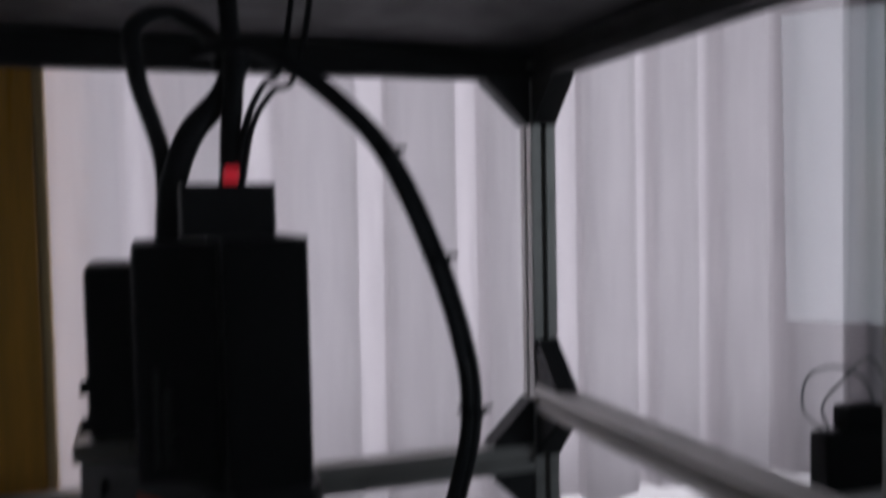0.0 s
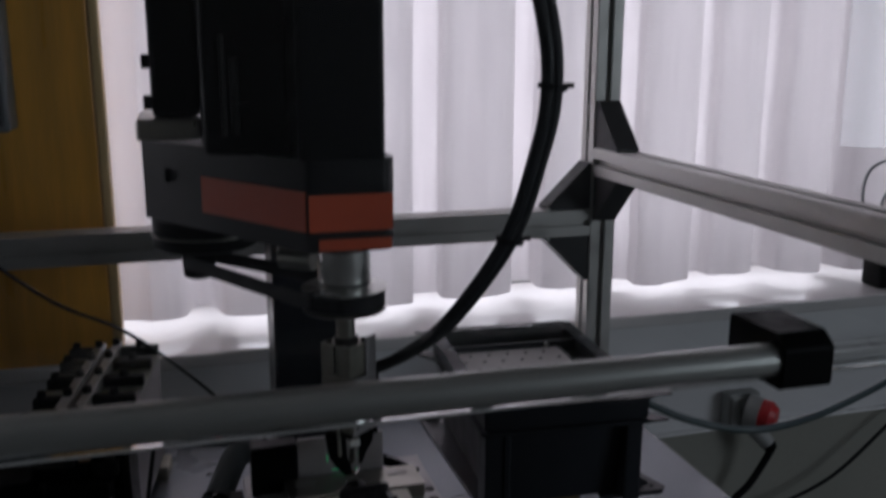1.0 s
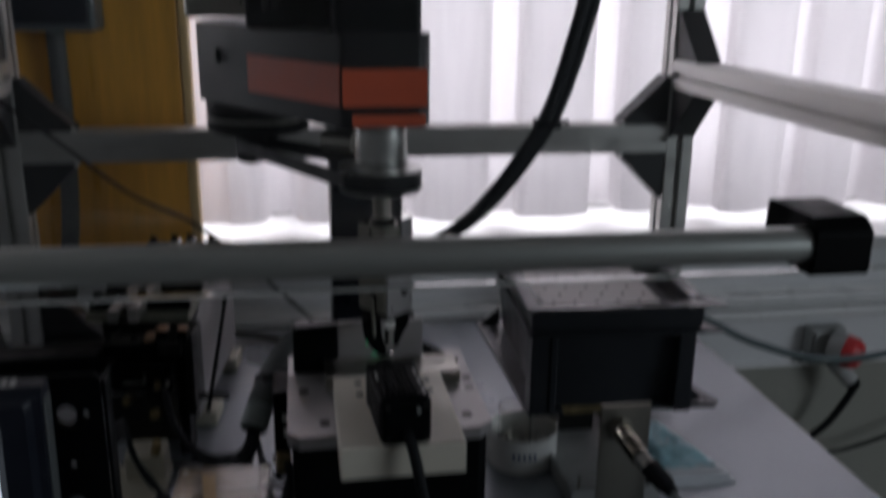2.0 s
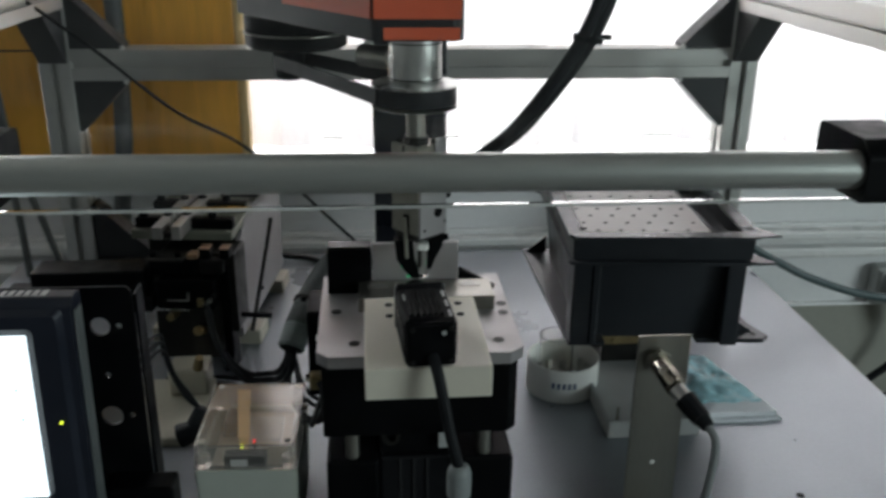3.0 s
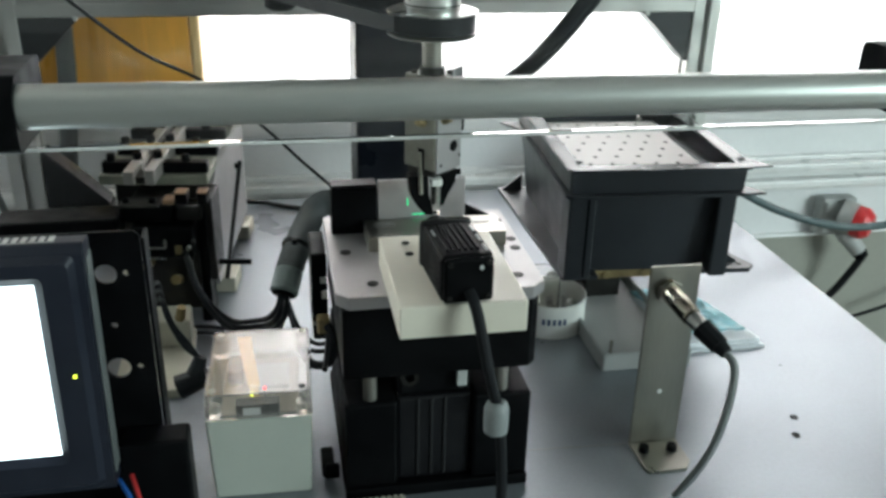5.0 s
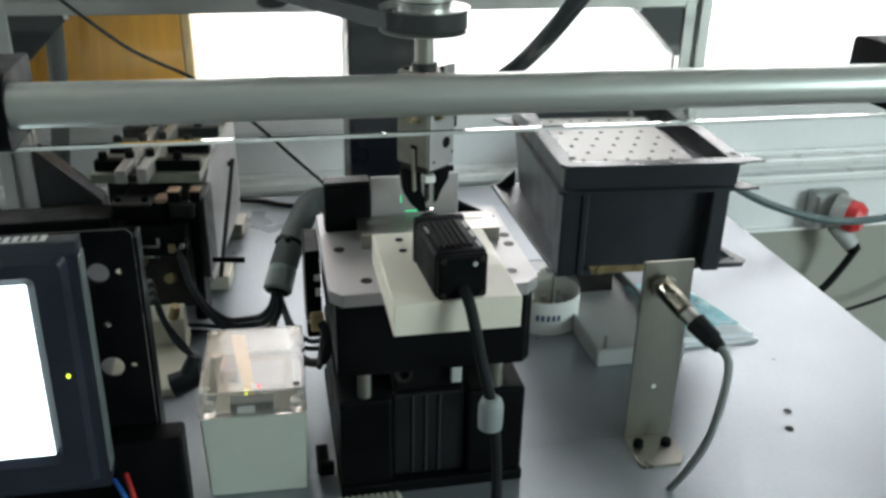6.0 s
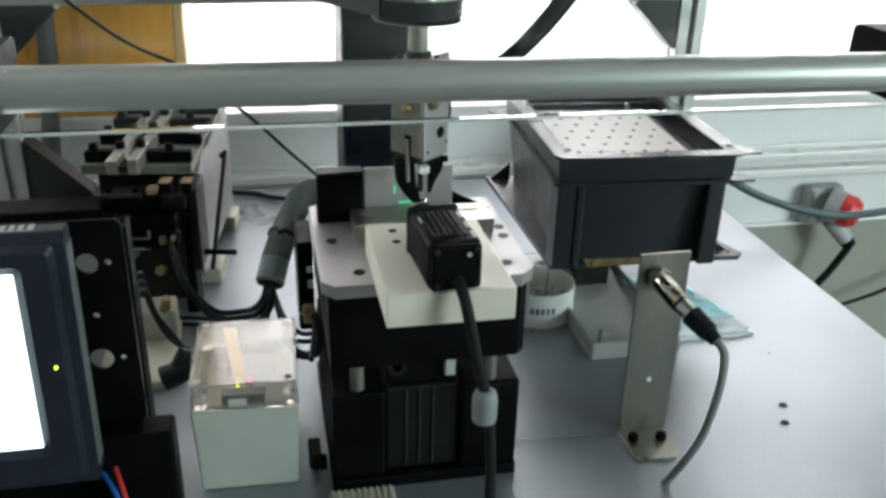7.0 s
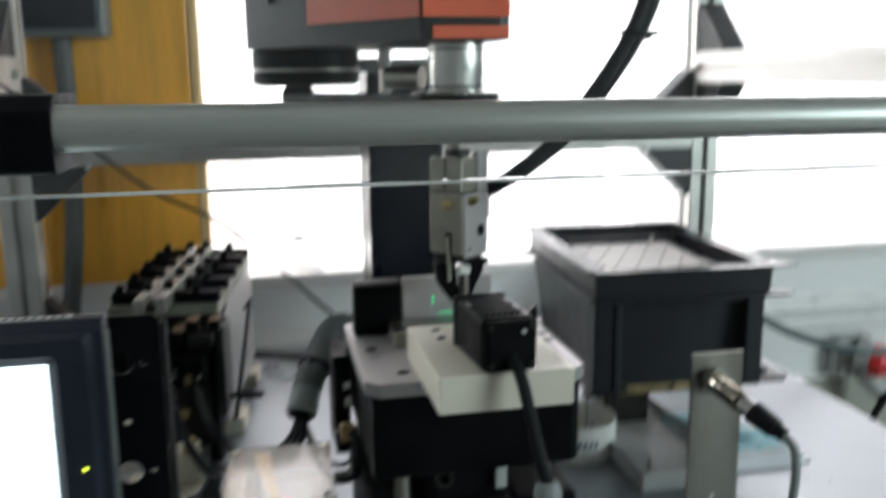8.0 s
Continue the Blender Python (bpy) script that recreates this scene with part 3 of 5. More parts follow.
part("air_fitting", cyl(GM @ Vector((-0.0166, -0.004, 0.333)), GM @ Vector((-0.024, -0.004, 0.335)), 0.0042, 0.003, 8), BRASS, gb_, "tarnished brass air fitting")
part("air_fitting", cyl(GM @ Vector((-0.008, -0.0192, 0.336)), GM @ Vector((-0.008, -0.026, 0.339)), 0.0036, 0.0028, 8), BRASS, gb_, "tarnished brass air fitting")
part("gripper_jaw_guide", box(-0.014, 0.014, -0.014, 0.014, 0.2855, 0.2915, 0.001, 2, GM), BLACKMETAL, gb_)


def finger(x, y, rows_):
    """A jaw that narrows and leans in towards its tip."""
    bm = bmesh.new()
    rows = []
    for z, w, dx in rows_:
        rows.append([bm.verts.new((x + dx + sx * w, y + sy * 0.007, z)) for sx, sy in ((-1, -1), (1, -1), (1, 1), (-1, 1))])
    for p, q in zip(rows, rows[1:]):
        for i in range(4):
            bm.faces.new((p[i], p[(i + 1) % 4], q[(i + 1) % 4], q[i]))
    bm.faces.new(rows[0])
    bm.faces.new(rows[-1][::-1])
    bmesh.ops.bevel(bm, geom=list(bm.edges), offset=0.0006, segments=1, affect="EDGES")
    return bm


part("finger", finger(0.0855, 0.832, ((0.2853, 0.0085, 0.0), (0.268, 0.008, 0.0015), (0.258, 0.0065, 0.006), (0.2495, 0.0035, 0.0105))), BLACK, robot)
part("finger", finger(0.1135, 0.846, ((0.2853, 0.0085, 0.0), (0.274, 0.008, -0.001), (0.262, 0.0045, -0.004), (0.2525, 0.003, -0.006))), BLACK, robot)
part("finger_knob", cyl((0.121, 0.846, 0.281), (0.126, 0.846, 0.281), 0.003, None, 12), BLACK, robot, "", True)
part("held_clip", box(0.0975, 0.1075, 0.830, 0.840, 0.2735, 0.280, 0.0015, 2), PAPER, robot, "small white held part")
vial = part("held_tube", cyl((0.1025, 0.835, 0.2485), (0.1025, 0.835, 0.2733), 0.0045, None, 16), LIDCLEAR, robot, "clear held tube", True)
vial.visible_shadow = False

# ---- bin on its vibrating base ----
bin_ = thing("parts_bin", "dark grey plastic parts bin with perforated tray", "container")
bin_.matrix_world = Matrix.Translation((0.272, 0.962, 0)) @ Matrix.Rotation(radians(-3.5), 4, "Z")
BW, BD, BZ0, BZ1 = 0.196, 0.288, 0.098, 0.236


def hollow(x0, x1, y0, y1, z0, z1, t, inset=0.0):
    """An open-topped tapered box."""
    bm = bmesh.new()
    def loop(d, z):
        return [bm.verts.new(p) for p in ((x0 + d, y0 + d, z), (x1 - d, y0 + d, z), (x1 - d, y1 - d, z), (x0 + d, y1 - d, z))]
    a, b, c, d = loop(inset, z0), loop(0, z1), loop(t, z1), loop(inset + t, z0 + t)
    for p, q in ((a, b), (b, c), (c, d)):
        for i in range(4):
            bm.faces.new((p[i], p[(i + 1) % 4], q[(i + 1) % 4], q[i]))
    bm.faces.new(a[::-1])
    bm.faces.new(d)
    bmesh.ops.bevel(bm, geom=list(bm.edges), offset=0.0015, segments=2, affect="EDGES")
    return bm


def rim(x0, x1, y0, y1, w, z0, z1):
    bm = bmesh.new()
    out = rounded([(x0, y0), (x1, y0), (x1, y1), (x0, y1)], 0.012)
    inn = rounded([(x0 + w, y0 + w), (x1 - w, y0 + w), (x1 - w, y1 - w), (x0 + w, y1 - w)], 0.006)
    rows = [[bm.verts.new((x, y, z)) for x, y in ps] for ps, z in ((out, z0), (out, z1), (inn, z1), (inn, z0))]
    k = len(out)
    for j in range(4):
        for i in range(k):
            bm.faces.new((rows[j][i], rows[j][(i + 1) % k], rows[(j + 1) % 4][(i + 1) % k], rows[(j + 1) % 4][i]))
    return bm


RIMGLOSS = material("polished_grey_plastic", (0.05, 0.053, 0.06), 0.24, 0, 0.15, 30, 500, 0.04, spec=0.6, rough_var=0.06)
part("body", hollow(0.008, BW - 0.004, 0.028, BD + 0.012, BZ0, 0.2010, 0.003, 0.011), BIN, bin_)
part("upper_band", hollow(0.0, BW, 0.006, BD, 0.2055, BZ1 - 0.0034, 0.004, 0.001), BIN, bin_)
part("ledge", rim(-0.004, BW + 0.004, 0.001, BD + 0.004, 0.012, 0.2013, 0.2052), BIN, bin_)
part("rim", rim(-0.005, BW + 0.005, -0.003, BD + 0.005, 0.016, BZ1 - 0.0032, BZ1), RIMGLOSS, bin_, "flat glossy rim with bolt holes")


def tabs(z0, z1, out, mat):
    """Pointed corner tabs at two opposite corners of a rim."""
    part("corner_tab", prism([(0.004, BD - 0.045), (-out, BD), (0.004, BD + 0.002)], z0, z1, None, 0.0005, 1), mat, bin_)
    part("corner_tab", prism([(BW - 0.004, 0.0), (BW + out, 0.003), (BW - 0.004, 0.046)], z0, z1, None, 0.0005, 1), mat, bin_)


tabs(BZ1 - 0.0028, BZ1 - 0.0006, 0.026, RIMGLOSS)
tabs(0.2018, 0.2046, 0.024, BIN)
for x, y in ((0.012, 0.022), (BW - 0.008, 0.024), (0.012, BD - 0.014), (BW - 0.008, BD - 0.014)):
    part("rim_hole", ring((x if x < 0.1 else x + 0.006, y, BZ1 + 0.0002), (0, 0, 1), 0.0040, 0.0003, 0.0006, 16), BLACK, bin_)
for x0, x1 in ((0.004, 0.034), (BW - 0.022, BW - 0.002)):
    part("corner_post", prism([(x0, 0.016), (x1, 0.016), (x1, 0.044), (x0, 0.048)], BZ0, 0.2010, None, 0.002), BIN, bin_)
part("post_groove", box(0.024, 0.0265, 0.0152, 0.0159, BZ0 + 0.004, 0.199, 0.0002), BLACK, bin_)
part("panel_bar", box(0.0345, BW - 0.0225, 0.020, 0.0275, 0.1935, 0.2008, 0.0015), BIN, bin_)
part("flange", prism([(0.003, 0.020), (0.045, 0.020), (0.045, 0.300), (0.010, 0.316), (-0.018, 0.312)], BZ0 - 0.0015, BZ0 + 0.004, None, 0.001), BIN, bin_)
part("flange", prism([(BW - 0.045, 0.026), (0.228, 0.026), (0.2366, 0.036), (0.222, 0.066), (BW, 0.28), (BW - 0.045, 0.28)], BZ0 - 0.0015, BZ0 + 0.004, None, 0.001), BIN, bin_)


def web(x, y, z, dx, h, t=0.003):
    """A small triangular stiffening web standing on a flange."""
    return prism([(0, 0), (dx, 0), (0, h)], -t / 2, t / 2, Matrix.Translation((x, y, z)) @ Matrix.Rotation(radians(90), 4, "X"))


part("foot_web", web(BW - 0.010, 0.046, BZ0 + 0.004, 0.034, 0.026), BIN, bin_)
part("foot_web", web(0.014, 0.300, BZ0 + 0.004, -0.028, 0.024), BIN, bin_)
for x, y in ((0.017, 0.034), (0.220, 0.038)):
    part("foot_hole", ring((x, y, BZ0 + 0.0042), (0, 0, 1), 0.003, 0.0003, 0.0004, 12), BLACK, bin_)
TRAYM = material("perforated_tray", (0.56, 0.545, 0.53), 0.5, 0.1, 0.06, 30, 400, 0.06)
tray = part("perforated_plate", box(0.0045, 0.164, 0.0105, 0.232, 0.2165, 0.220, 0.0008), TRAYM, bin_, "pale plate with rows of small holes")
for i in range(8):
    for j in range(6):
        x, y = 0.024 + 0.0255 * j + (0.0127 if i % 2 else 0), 0.036 + 0.0255 * i
        if x < 0.158:
            part("hole", ring((x, y, 0.2201), (0, 0, 1), 0.0026, 0.0003, 0.0004, 10), BLACK, tray)
part("insert_wall", box(0.1645, 0.168, 0.0105, 0.232, 0.2098, 0.2206, 0.001), BIN, bin_)
part("crossbar", box(0.0045, BW - 0.0045, 0.2325, 0.238, 0.2098, 0.2275, 0.001), BIN, bin_)
screw(bin_, (0.148, 0.2325, 0.2235), (0, -1, 0), 0.0036, 0.003, CHROME)

base = thing("vibrating_base", "pale grey plastic base tray with brass clamp bar under the bin", "feeder base")
# Tray and deck grey is lowered to hold the bin's shade.
part("tray", hollow(0.318, 0.425, 0.938, 1.16, 0.0, 0.022, 0.004), PALETRAY, base)
part("deck", box(0.323, 0.42, 0.943, 1.155, 0.0045, 0.010, 0.002), PALETRAY, base)
part("pin", cyl((0.333, 0.955, 0.0101), (0.333, 0.955, 0.030), 0.0018, None, 10), STEEL, base)
for y in (1.10, 1.19):
    part("spring_leaf", box(0.352, 0.398, y, y + 0.006, 0.0102, 0.083, 0.001), BLACKMETAL, base, "dark spring leaf")
part("clamp_bar", box(0.318, 0.408, 1.004, 1.014, 0.084, 0.0962, 0.002), BRASS, base, "tarnished brass clamp bar")
part("clamp_bar", box(0.318, 0.408, 1.095, 1.2, 0.0832, 0.0962, 0.002), BLACKMETAL, base)
for x in (0.338, 0.385):
    part("stud", cyl((x, 1.002, 0.090), (x, 1.004, 0.090), 0.005, None, 10), BRASS, base)
part("drive", box(0.362, 0.395, 1.11, 1.185, 0.0102, 0.07, 0.003), BLACKMETAL, base)

# ---- sensor bracket ----
brk = thing("sensor_bracket", "bent steel bracket holding a threaded inductive sensor", "bracket")
part("upright", box(0.2975, 0.3465, 0.803, 0.806, 0.003, 0.197, 0.0008), STEEL, brk)
part("foot", prism([(0.2975, 0.806), (0.3465, 0.806), (0.3465, 0.768), (0.338, 0.757), (0.300, 0.757), (0.2975, 0.765)], 0.0, 0.003, None, 0.0006), STEEL, brk)
screw(brk, (0.307, 0.789, 0.003), (0, 0, 1), 0.0052, 0.006)
screw(brk, (0.335, 0.787, 0.003), (0, 0, 1), 0.0052, 0.006)
part("rivet_hole", ring((0.322, 0.8028, 0.062), (0, -1, 0), 0.0024, 0.0003, 0.0004, 14), PAPER, brk)
def lathe_between(a, b, k=1.0):
    """A turned sensor barrel: a plain sleeve with two fine grooves and a chamfer."""
    bm = bmesh.new()
    d = (b - a).normalized()
    q = d.to_track_quat("Z", "Y")
    h = (b - a).length
    prev = None
    for z, w in ((0, 0.0078), (0.0008, 0.0088), (h * 0.18, 0.0088), (h * 0.2, 0.0083), (h * 0.23, 0.0083), (h * 0.25, 0.009), (h * 0.9, 0.009), (h * 0.92, 0.0084), (h * 0.96, 0.0084), (h * 0.97, 0.009), (h, 0.0084)):
        r = w * k
        loop = [bm.verts.new(a + q @ Vector((r * math.cos(i * math.pi / 14), r * math.sin(i * math.pi / 14), z))) for i in range(28)]
        if prev:
            for i in range(28):
                bm.faces.new((prev[i], prev[(i + 1) % 28], loop[(i + 1) % 28], loop[i]))
        else:
            bm.faces.new(loop[::-1])
        prev = loop
    bm.faces.new(prev)
    return bm


S0, S1, S2 = Vector((0.315, 0.806, 0.174)), Vector((0.3195, 0.758, 0.168)), Vector((0.337, 0.722, 0.1515))
sd = (S1 - S0).normalized()
sensor = part("sensor_barrel", lathe_between(S0, S1), NICKEL, brk, "nickelled sensor barrel", True)
part("lock_nut", cyl(S0 + sd * 0.006, S0 + sd * 0.0105, 0.0128, None, 6), STEEL, sensor)
part("coupling", cyl(S1, S1 + (S2 - S1) * 0.28, 0.0078, None, 20), CHROME, sensor, "", True)
part("plug_body", cyl(S1 + (S2 - S1) * 0.28, S1 + (S2 - S1) * 0.8, 0.0098, 0.0086, 10), RUBBER, sensor, "black ribbed cable plug")
part("plug_sleeve", cyl(S1 + (S2 - S1) * 0.8, S2, 0.0074, 0.0056, 14), RUBBER, sensor, "", True)
cable("sensor_lead", [S2, S2 + Vector((0.004, -0.010, -0.010)), (0.337, 0.705, 0.110), (0.331, 0.708, 0.065), (0.321, 0.716, 0.028), (0.312, 0.726, 0.0)], 0.0036, GREYCABLE, "grey sensor cable", "", brk)

# ---- cloth, cup ----
cloth = thing("folded_cloth", "folded white cleaning cloth with a pale blue pattern", "cloth")


def sheet(x0, x1, y0, y1, z, h, seed, n=16, skew=0.0, crumple=0.006):
    bm = bmesh.new()
    top, low = [], []
    for i in range(n + 1):
        for j in range(n + 1):
            u, v = i / n, j / n
            x, y = x0 + (x1 - x0) * u + skew * v, y0 + (y1 - y0) * v
            w = noise.noise(Vector((x * 30 + seed, y * 30, 0))) * 0.5 + noise.noise(Vector((x * 80, y * 80, seed))) * 0.25
            edge = min(1, 8 * min(u, 1 - u, v, 1 - v))
            x += 0.003 * noise.noise(Vector((v * 5, seed, u * 3)))
            y += 0.003 * noise.noise(Vector((u * 5, seed + 4, v * 3)))
            top.append(bm.verts.new((x, y, z + h * (0.55 + 0.45 * edge) + crumple * w * edge)))
            low.append(bm.verts.new((x, y, z)))
    k = n + 1
    for i in range(n):
        for j in range(n):
            a = i * k + j
            bm.faces.new((top[a], top[a + k], top[a + k + 1], top[a + 1]))
            bm.faces.new((low[a], low[a + 1], low[a + k + 1], low[a + k]))
    for i in range(n):
        for a, b in ((i, i + 1), (n * k + i + 1, n * k + i), ((i + 1) * k, i * k), (i * k + n, (i + 1) * k + n)):
            bm.faces.new((top[a], top[b], low[b], low[a]))
    return bm


part("layer", sheet(0.436, 0.532, 0.962, 1.085, 0.0, 0.006, 1, 14, -0.03), CLOTHW, cloth, "", True)
part("layer", sheet(0.438, 0.527, 0.968, 1.09, 0.0045, 0.010, 5, 14, -0.03), CLOTHW, cloth, "", True)
part("patterned_fold", sheet(0.444, 0.515, 0.984, 1.098, 0.0125, 0.007, 9, 26, -0.03, 0.016), CLOTHB, cloth, "pale blue patterned fold", True)

cup = thing("small_parts_cup", "white paper ring cup with blue lettering bars and small glass parts", "cup")
CX, CY = 0.291, 1.060
bm = ring((CX, CY, 0), (0, 0, 1), 0.044, 0.0425, 0.043, 40)
part("wall", bm, PAPER, cup, "", True)
part("bottom", cyl((CX, CY, 0.0), (CX, CY, 0.002), 0.0424, None, 40), PAPER, cup)
for k in range(5):
    a = math.radians(-116 + 8.5 * k)
    p = Vector((CX + 0.0442 * math.cos(a), CY + 0.0442 * math.sin(a), 0.019))
    m = Matrix.Translation(p) @ Matrix.Rotation(a + math.pi / 2, 4, "Z")
    part("lettering_bar", box(-0.0017, 0.0017, -0.0003, 0.0003, 0, 0.0075, 0, 1, m), INK, cup)
rng = random.Random(11)
for k in range(7):
    a, r = rng.uniform(0, 6.28), rng.uniform(0.0, 0.026)
    p = Vector((CX + r * math.cos(a), CY + r * math.sin(a), 0.008 + 0.003 * k))
    d = Vector((rng.uniform(-1, 1), rng.uniform(-1, 1), rng.uniform(0.2, 1))).normalized() * 0.011
    part("metal_pin", cyl(p, p + d, 0.0045, None, 12), CHROME if k % 2 else STEEL, cup, "", True)
glass = part("glass_vial", ring((CX - 0.008, CY + 0.006, 0.0022), (0, 0, 1), 0.021, 0.0196, 0.066, 28), LIDCLEAR, cup, "clear glass vial", True)
glass.visible_shadow = False

# ---- centre station ----
st = thing("assembly_station", "black press station with aluminium plate and steel guide rods", "fixture")
part("base_plate", box(0.013, 0.181, 0.763, 0.97, 0.0, 0.012, 0.002), BLACK, st)
part("side_tower", box(0.014, 0.060, 0.765, 0.95, 0.0125, 0.101, 0.003), BLACK, st)
part("side_tower", box(0.128, 0.180, 0.765, 0.95, 0.0125, 0.101, 0.003), BLACK, st)
part("cylinder_block", box(0.0605, 0.1275, 0.772, 0.93, 0.0125, 0.10, 0.003), ARM, st)
for x in (0.078, 0.090, 0.102):
    part("channel", box(x, x + 0.0025, 0.7705, 0.7718, 0.016, 0.098, 0.0004), NEARBLACK, st)
part("bridge", box(0.062, 0.126, 0.775, 0.90, 0.1005, 0.132, 0.003), BLACK, st)
part("port_ring", ring((0.071, 0.7745, 0.121), (0, -1, 0), 0.008, 0.0045, 0.004, 20), BLACKMETAL, st)
part("bright_stop", box(0.1125, 0.1215, 0.768, 0.7745, 0.110, 0.129, 0.001), GREYP, st)
part("head_block", prism(rounded([(0.013, 0.757), (0.172, 0.757), (0.180, 0.765), (0.180, 0.95), (0.013, 0.95)], 0.003), 0.133, 0.1975), BLACK, st)
for x in (0.037, 0.154):
    part("guide_rod", cyl((x, 0.775, 0.1012), (x, 0.775, 0.1328), 0.0062, None, 20), STEEL, st, "steel guide rod", True)
PLT = [(0.009, 0.768), (0.019, 0.757), (0.173, 0.757), (0.185, 0.768), (0.185, 0.93), (0.009, 0.93)]
plate = part("top_plate", prism(PLT, 0.198, 0.2095, None, 0.0006, 1), PLATE, st, "milled aluminium top plate")
for x, y in ((0.041, 0.780), (0.024, 0.845), (0.177, 0.835), (0.178, 0.855), (0.165, 0.78)):
    part("bore", ring((x, y, 0.2096), (0, 0, 1), 0.0048, 0.0003, 0.0005, 18), BLACKMETAL, plate)
part("riser", box(0.044, 0.170, 0.842, 0.884, 0.2097, 0.2235, 0.001), STEEL, st)
for x in (0.062, 0.150):
    part("slot", prism(rounded([(x - 0.010, 0.866), (x + 0.010, 0.866), (x + 0.010, 0.875), (x - 0.010, 0.875)], 0.0044), 0.2236, 0.2241), RAIL, st)
nest = part("upright_plate", box(0.058, 0.140, 0.886, 0.891, 0.2097, 0.2605, 0.0008), PLATE, st, "grey upright stop plate")
# Glowing slivers stand in for green light falling on the plate; no lamp here.
part("glow_mark", box(0.0853, 0.0862, 0.8852, 0.886, 0.2355, 0.243, 0), SPOTGRN, nest, "green light spot")
part("glow_mark", box(0.090, 0.106, 0.8852, 0.886, 0.2262, 0.2268, 0), SPOTGRN, nest, "green light line")
part("stop_block", box(0.015, 0.0575, 0.885, 0.905, 0.2097, 0.2545, 0.0015), BLACK, st)
part("stop_cap", box(0.0155, 0.057, 0.8855, 0.9045, 0.2547, 0.2575, 0.001), ARM, st)
part("probe", cyl((0.142, 0.905, 0.222), (0.175, 0.885, 0.214), 0.006, 0.003, 12), BLACK, st, "", True)
part("side_valve", box(-0.006, 0.0085, 0.875, 0.93, 0.105, 0.196, 0.002), BLACK, st)
part("valve_label", box(0.0022, 0.0082, 0.8738, 0.8748, 0.166, 0.172, 0), PAPER, st)
part("valve_label", box(0.0030, 0.0082, 0.8738, 0.8748, 0.150, 0.158, 0), PAPER, st)
fit_ = part("air_fitting", box(-0.0035, 0.0085, 0.848, 0.860, 0.126, 0.142, 0.002), BRASS, st, "tarnished brass air fitting")
part("nut", cyl((-0.0036, 0.854, 0.137), (-0.0075, 0.854, 0.137), 0.0042, None, 6), NICKEL, fit_)
part("elbow", sweep([(0.006, 0.850, 0.134), (0.010, 0.842, 0.128), (0.010, 0.838, 0.112), (0.004, 0.842, 0.098), (-0.010, 0.855, 0.092), (-0.020, 0.870, 0.100)], 0.0042, 10), RUBBER, fit_, "black air tube", True)

wb = thing("white_nest_block", "milky white plastic block with drilled holes on the plate", "block")
wblk = part("block", box(0.050, 0.1465, 0.685, 0.815, 0.2097, 0.2362, 0.0012), POM, wb)
for x, y in ((0.071, 0.799), (0.071, 0.777), (0.131, 0.799), (0.131, 0.777)):
    part("bore", ring((x, y, 0.2363), (0, 0, 1), 0.0034, 0.0003, 0.0004, 14), BLACK, wblk)

vc = thing("machine_camera", "small black ribbed industrial camera on the white block", "camera")
CM = Matrix.Translation((0.0975, 0.72, 0)) @ Matrix.Rotation(radians(4), 4, "Z")
part("housing", box(-0.0195, 0.0195, -0.033, 0.028, 0.2375, 0.2745, 0.003, 2, CM), BLACK, vc)
for k in range(6):
    x = -0.0135 + 0.0045 * k
    part("rib", box(x - 0.0012, x + 0.0012, -0.026, 0.022, 0.2746, 0.2768, 0.0004, 1, CM), BLACK, vc)
for z in (0.2435, 0.2475, 0.2515, 0.2555, 0.2595, 0.2635, 0.2675):
    for x in (-0.0204, 0.0194):
        part("side_fin", box(x, x + 0.0010, -0.030, 0.024, z, z + 0.0018, 0.0003, 1, CM), BLACK, vc)
for x, y in ((0.0145, -0.028), (0.0145, -0.010), (0.0145, 0.008), (-0.0165, 0.004)):
    part("vent_slot", box(x, x + 0.0022, y, y + 0.011, 0.2746, 0.2752, 0.0002, 1, CM), GREYP, vc)
part("collar", box(-0.0205, 0.0205, 0.0285, 0.036, 0.2372, 0.2765, 0.003, 2, CM), ARM, vc)
part("back_cover", box(-0.0185, 0.0185, -0.0375, -0.0335, 0.2385, 0.2735, 0.0025, 2, CM), BLACK, vc)
for x, z in ((-0.0145, 0.2425), (0.0145, 0.2425), (-0.0145, 0.2695), (0.0145, 0.2695)):
    screw(vc, CM @ Vector((x, -0.0375, z)), (0, -1, 0), 0.0021, 0.0015, BLACKMETAL)
part("status_light", cyl(CM @ Vector((0.009, -0.0376, 0.266)), CM @ Vector((0.009, -0.0384, 0.266)), 0.0018, None, 10), GREYP, vc)
part("lens_barrel", cyl(CM @ Vector((0, 0.0365, 0.255)), CM @ Vector((0, 0.064, 0.255)), 0.0125, 0.0115, 28), BLACK, vc, "", True)
cable("camera_lead", [(0.1005, 0.684, 0.247), (0.1045, 0.672, 0.235), (0.112, 0.664, 0.195), (0.1215, 0.660, 0.150), (0.1255, 0.657, 0.10), (0.1275, 0.657, 0.05), (0.133, 0.650, 0.0)], 0.0044, RUBBER, "black camera cable", "", vc)
part("cable_ferrule", lathe([(0.006, 0.138), (0.0092, 0.140), (0.0095, 0.147), (0.0095, 0.159), (0.008, 0.164), (0.0055, 0.166)], (0.1195, 0.6605), 16), GREYCABLE, vc, "grey cable ferrite", True)

# ---- grey hose with wires ----
hose = thing("wire_hose", "grey corrugated hose with a pale cuff and loose black wires", "hose")
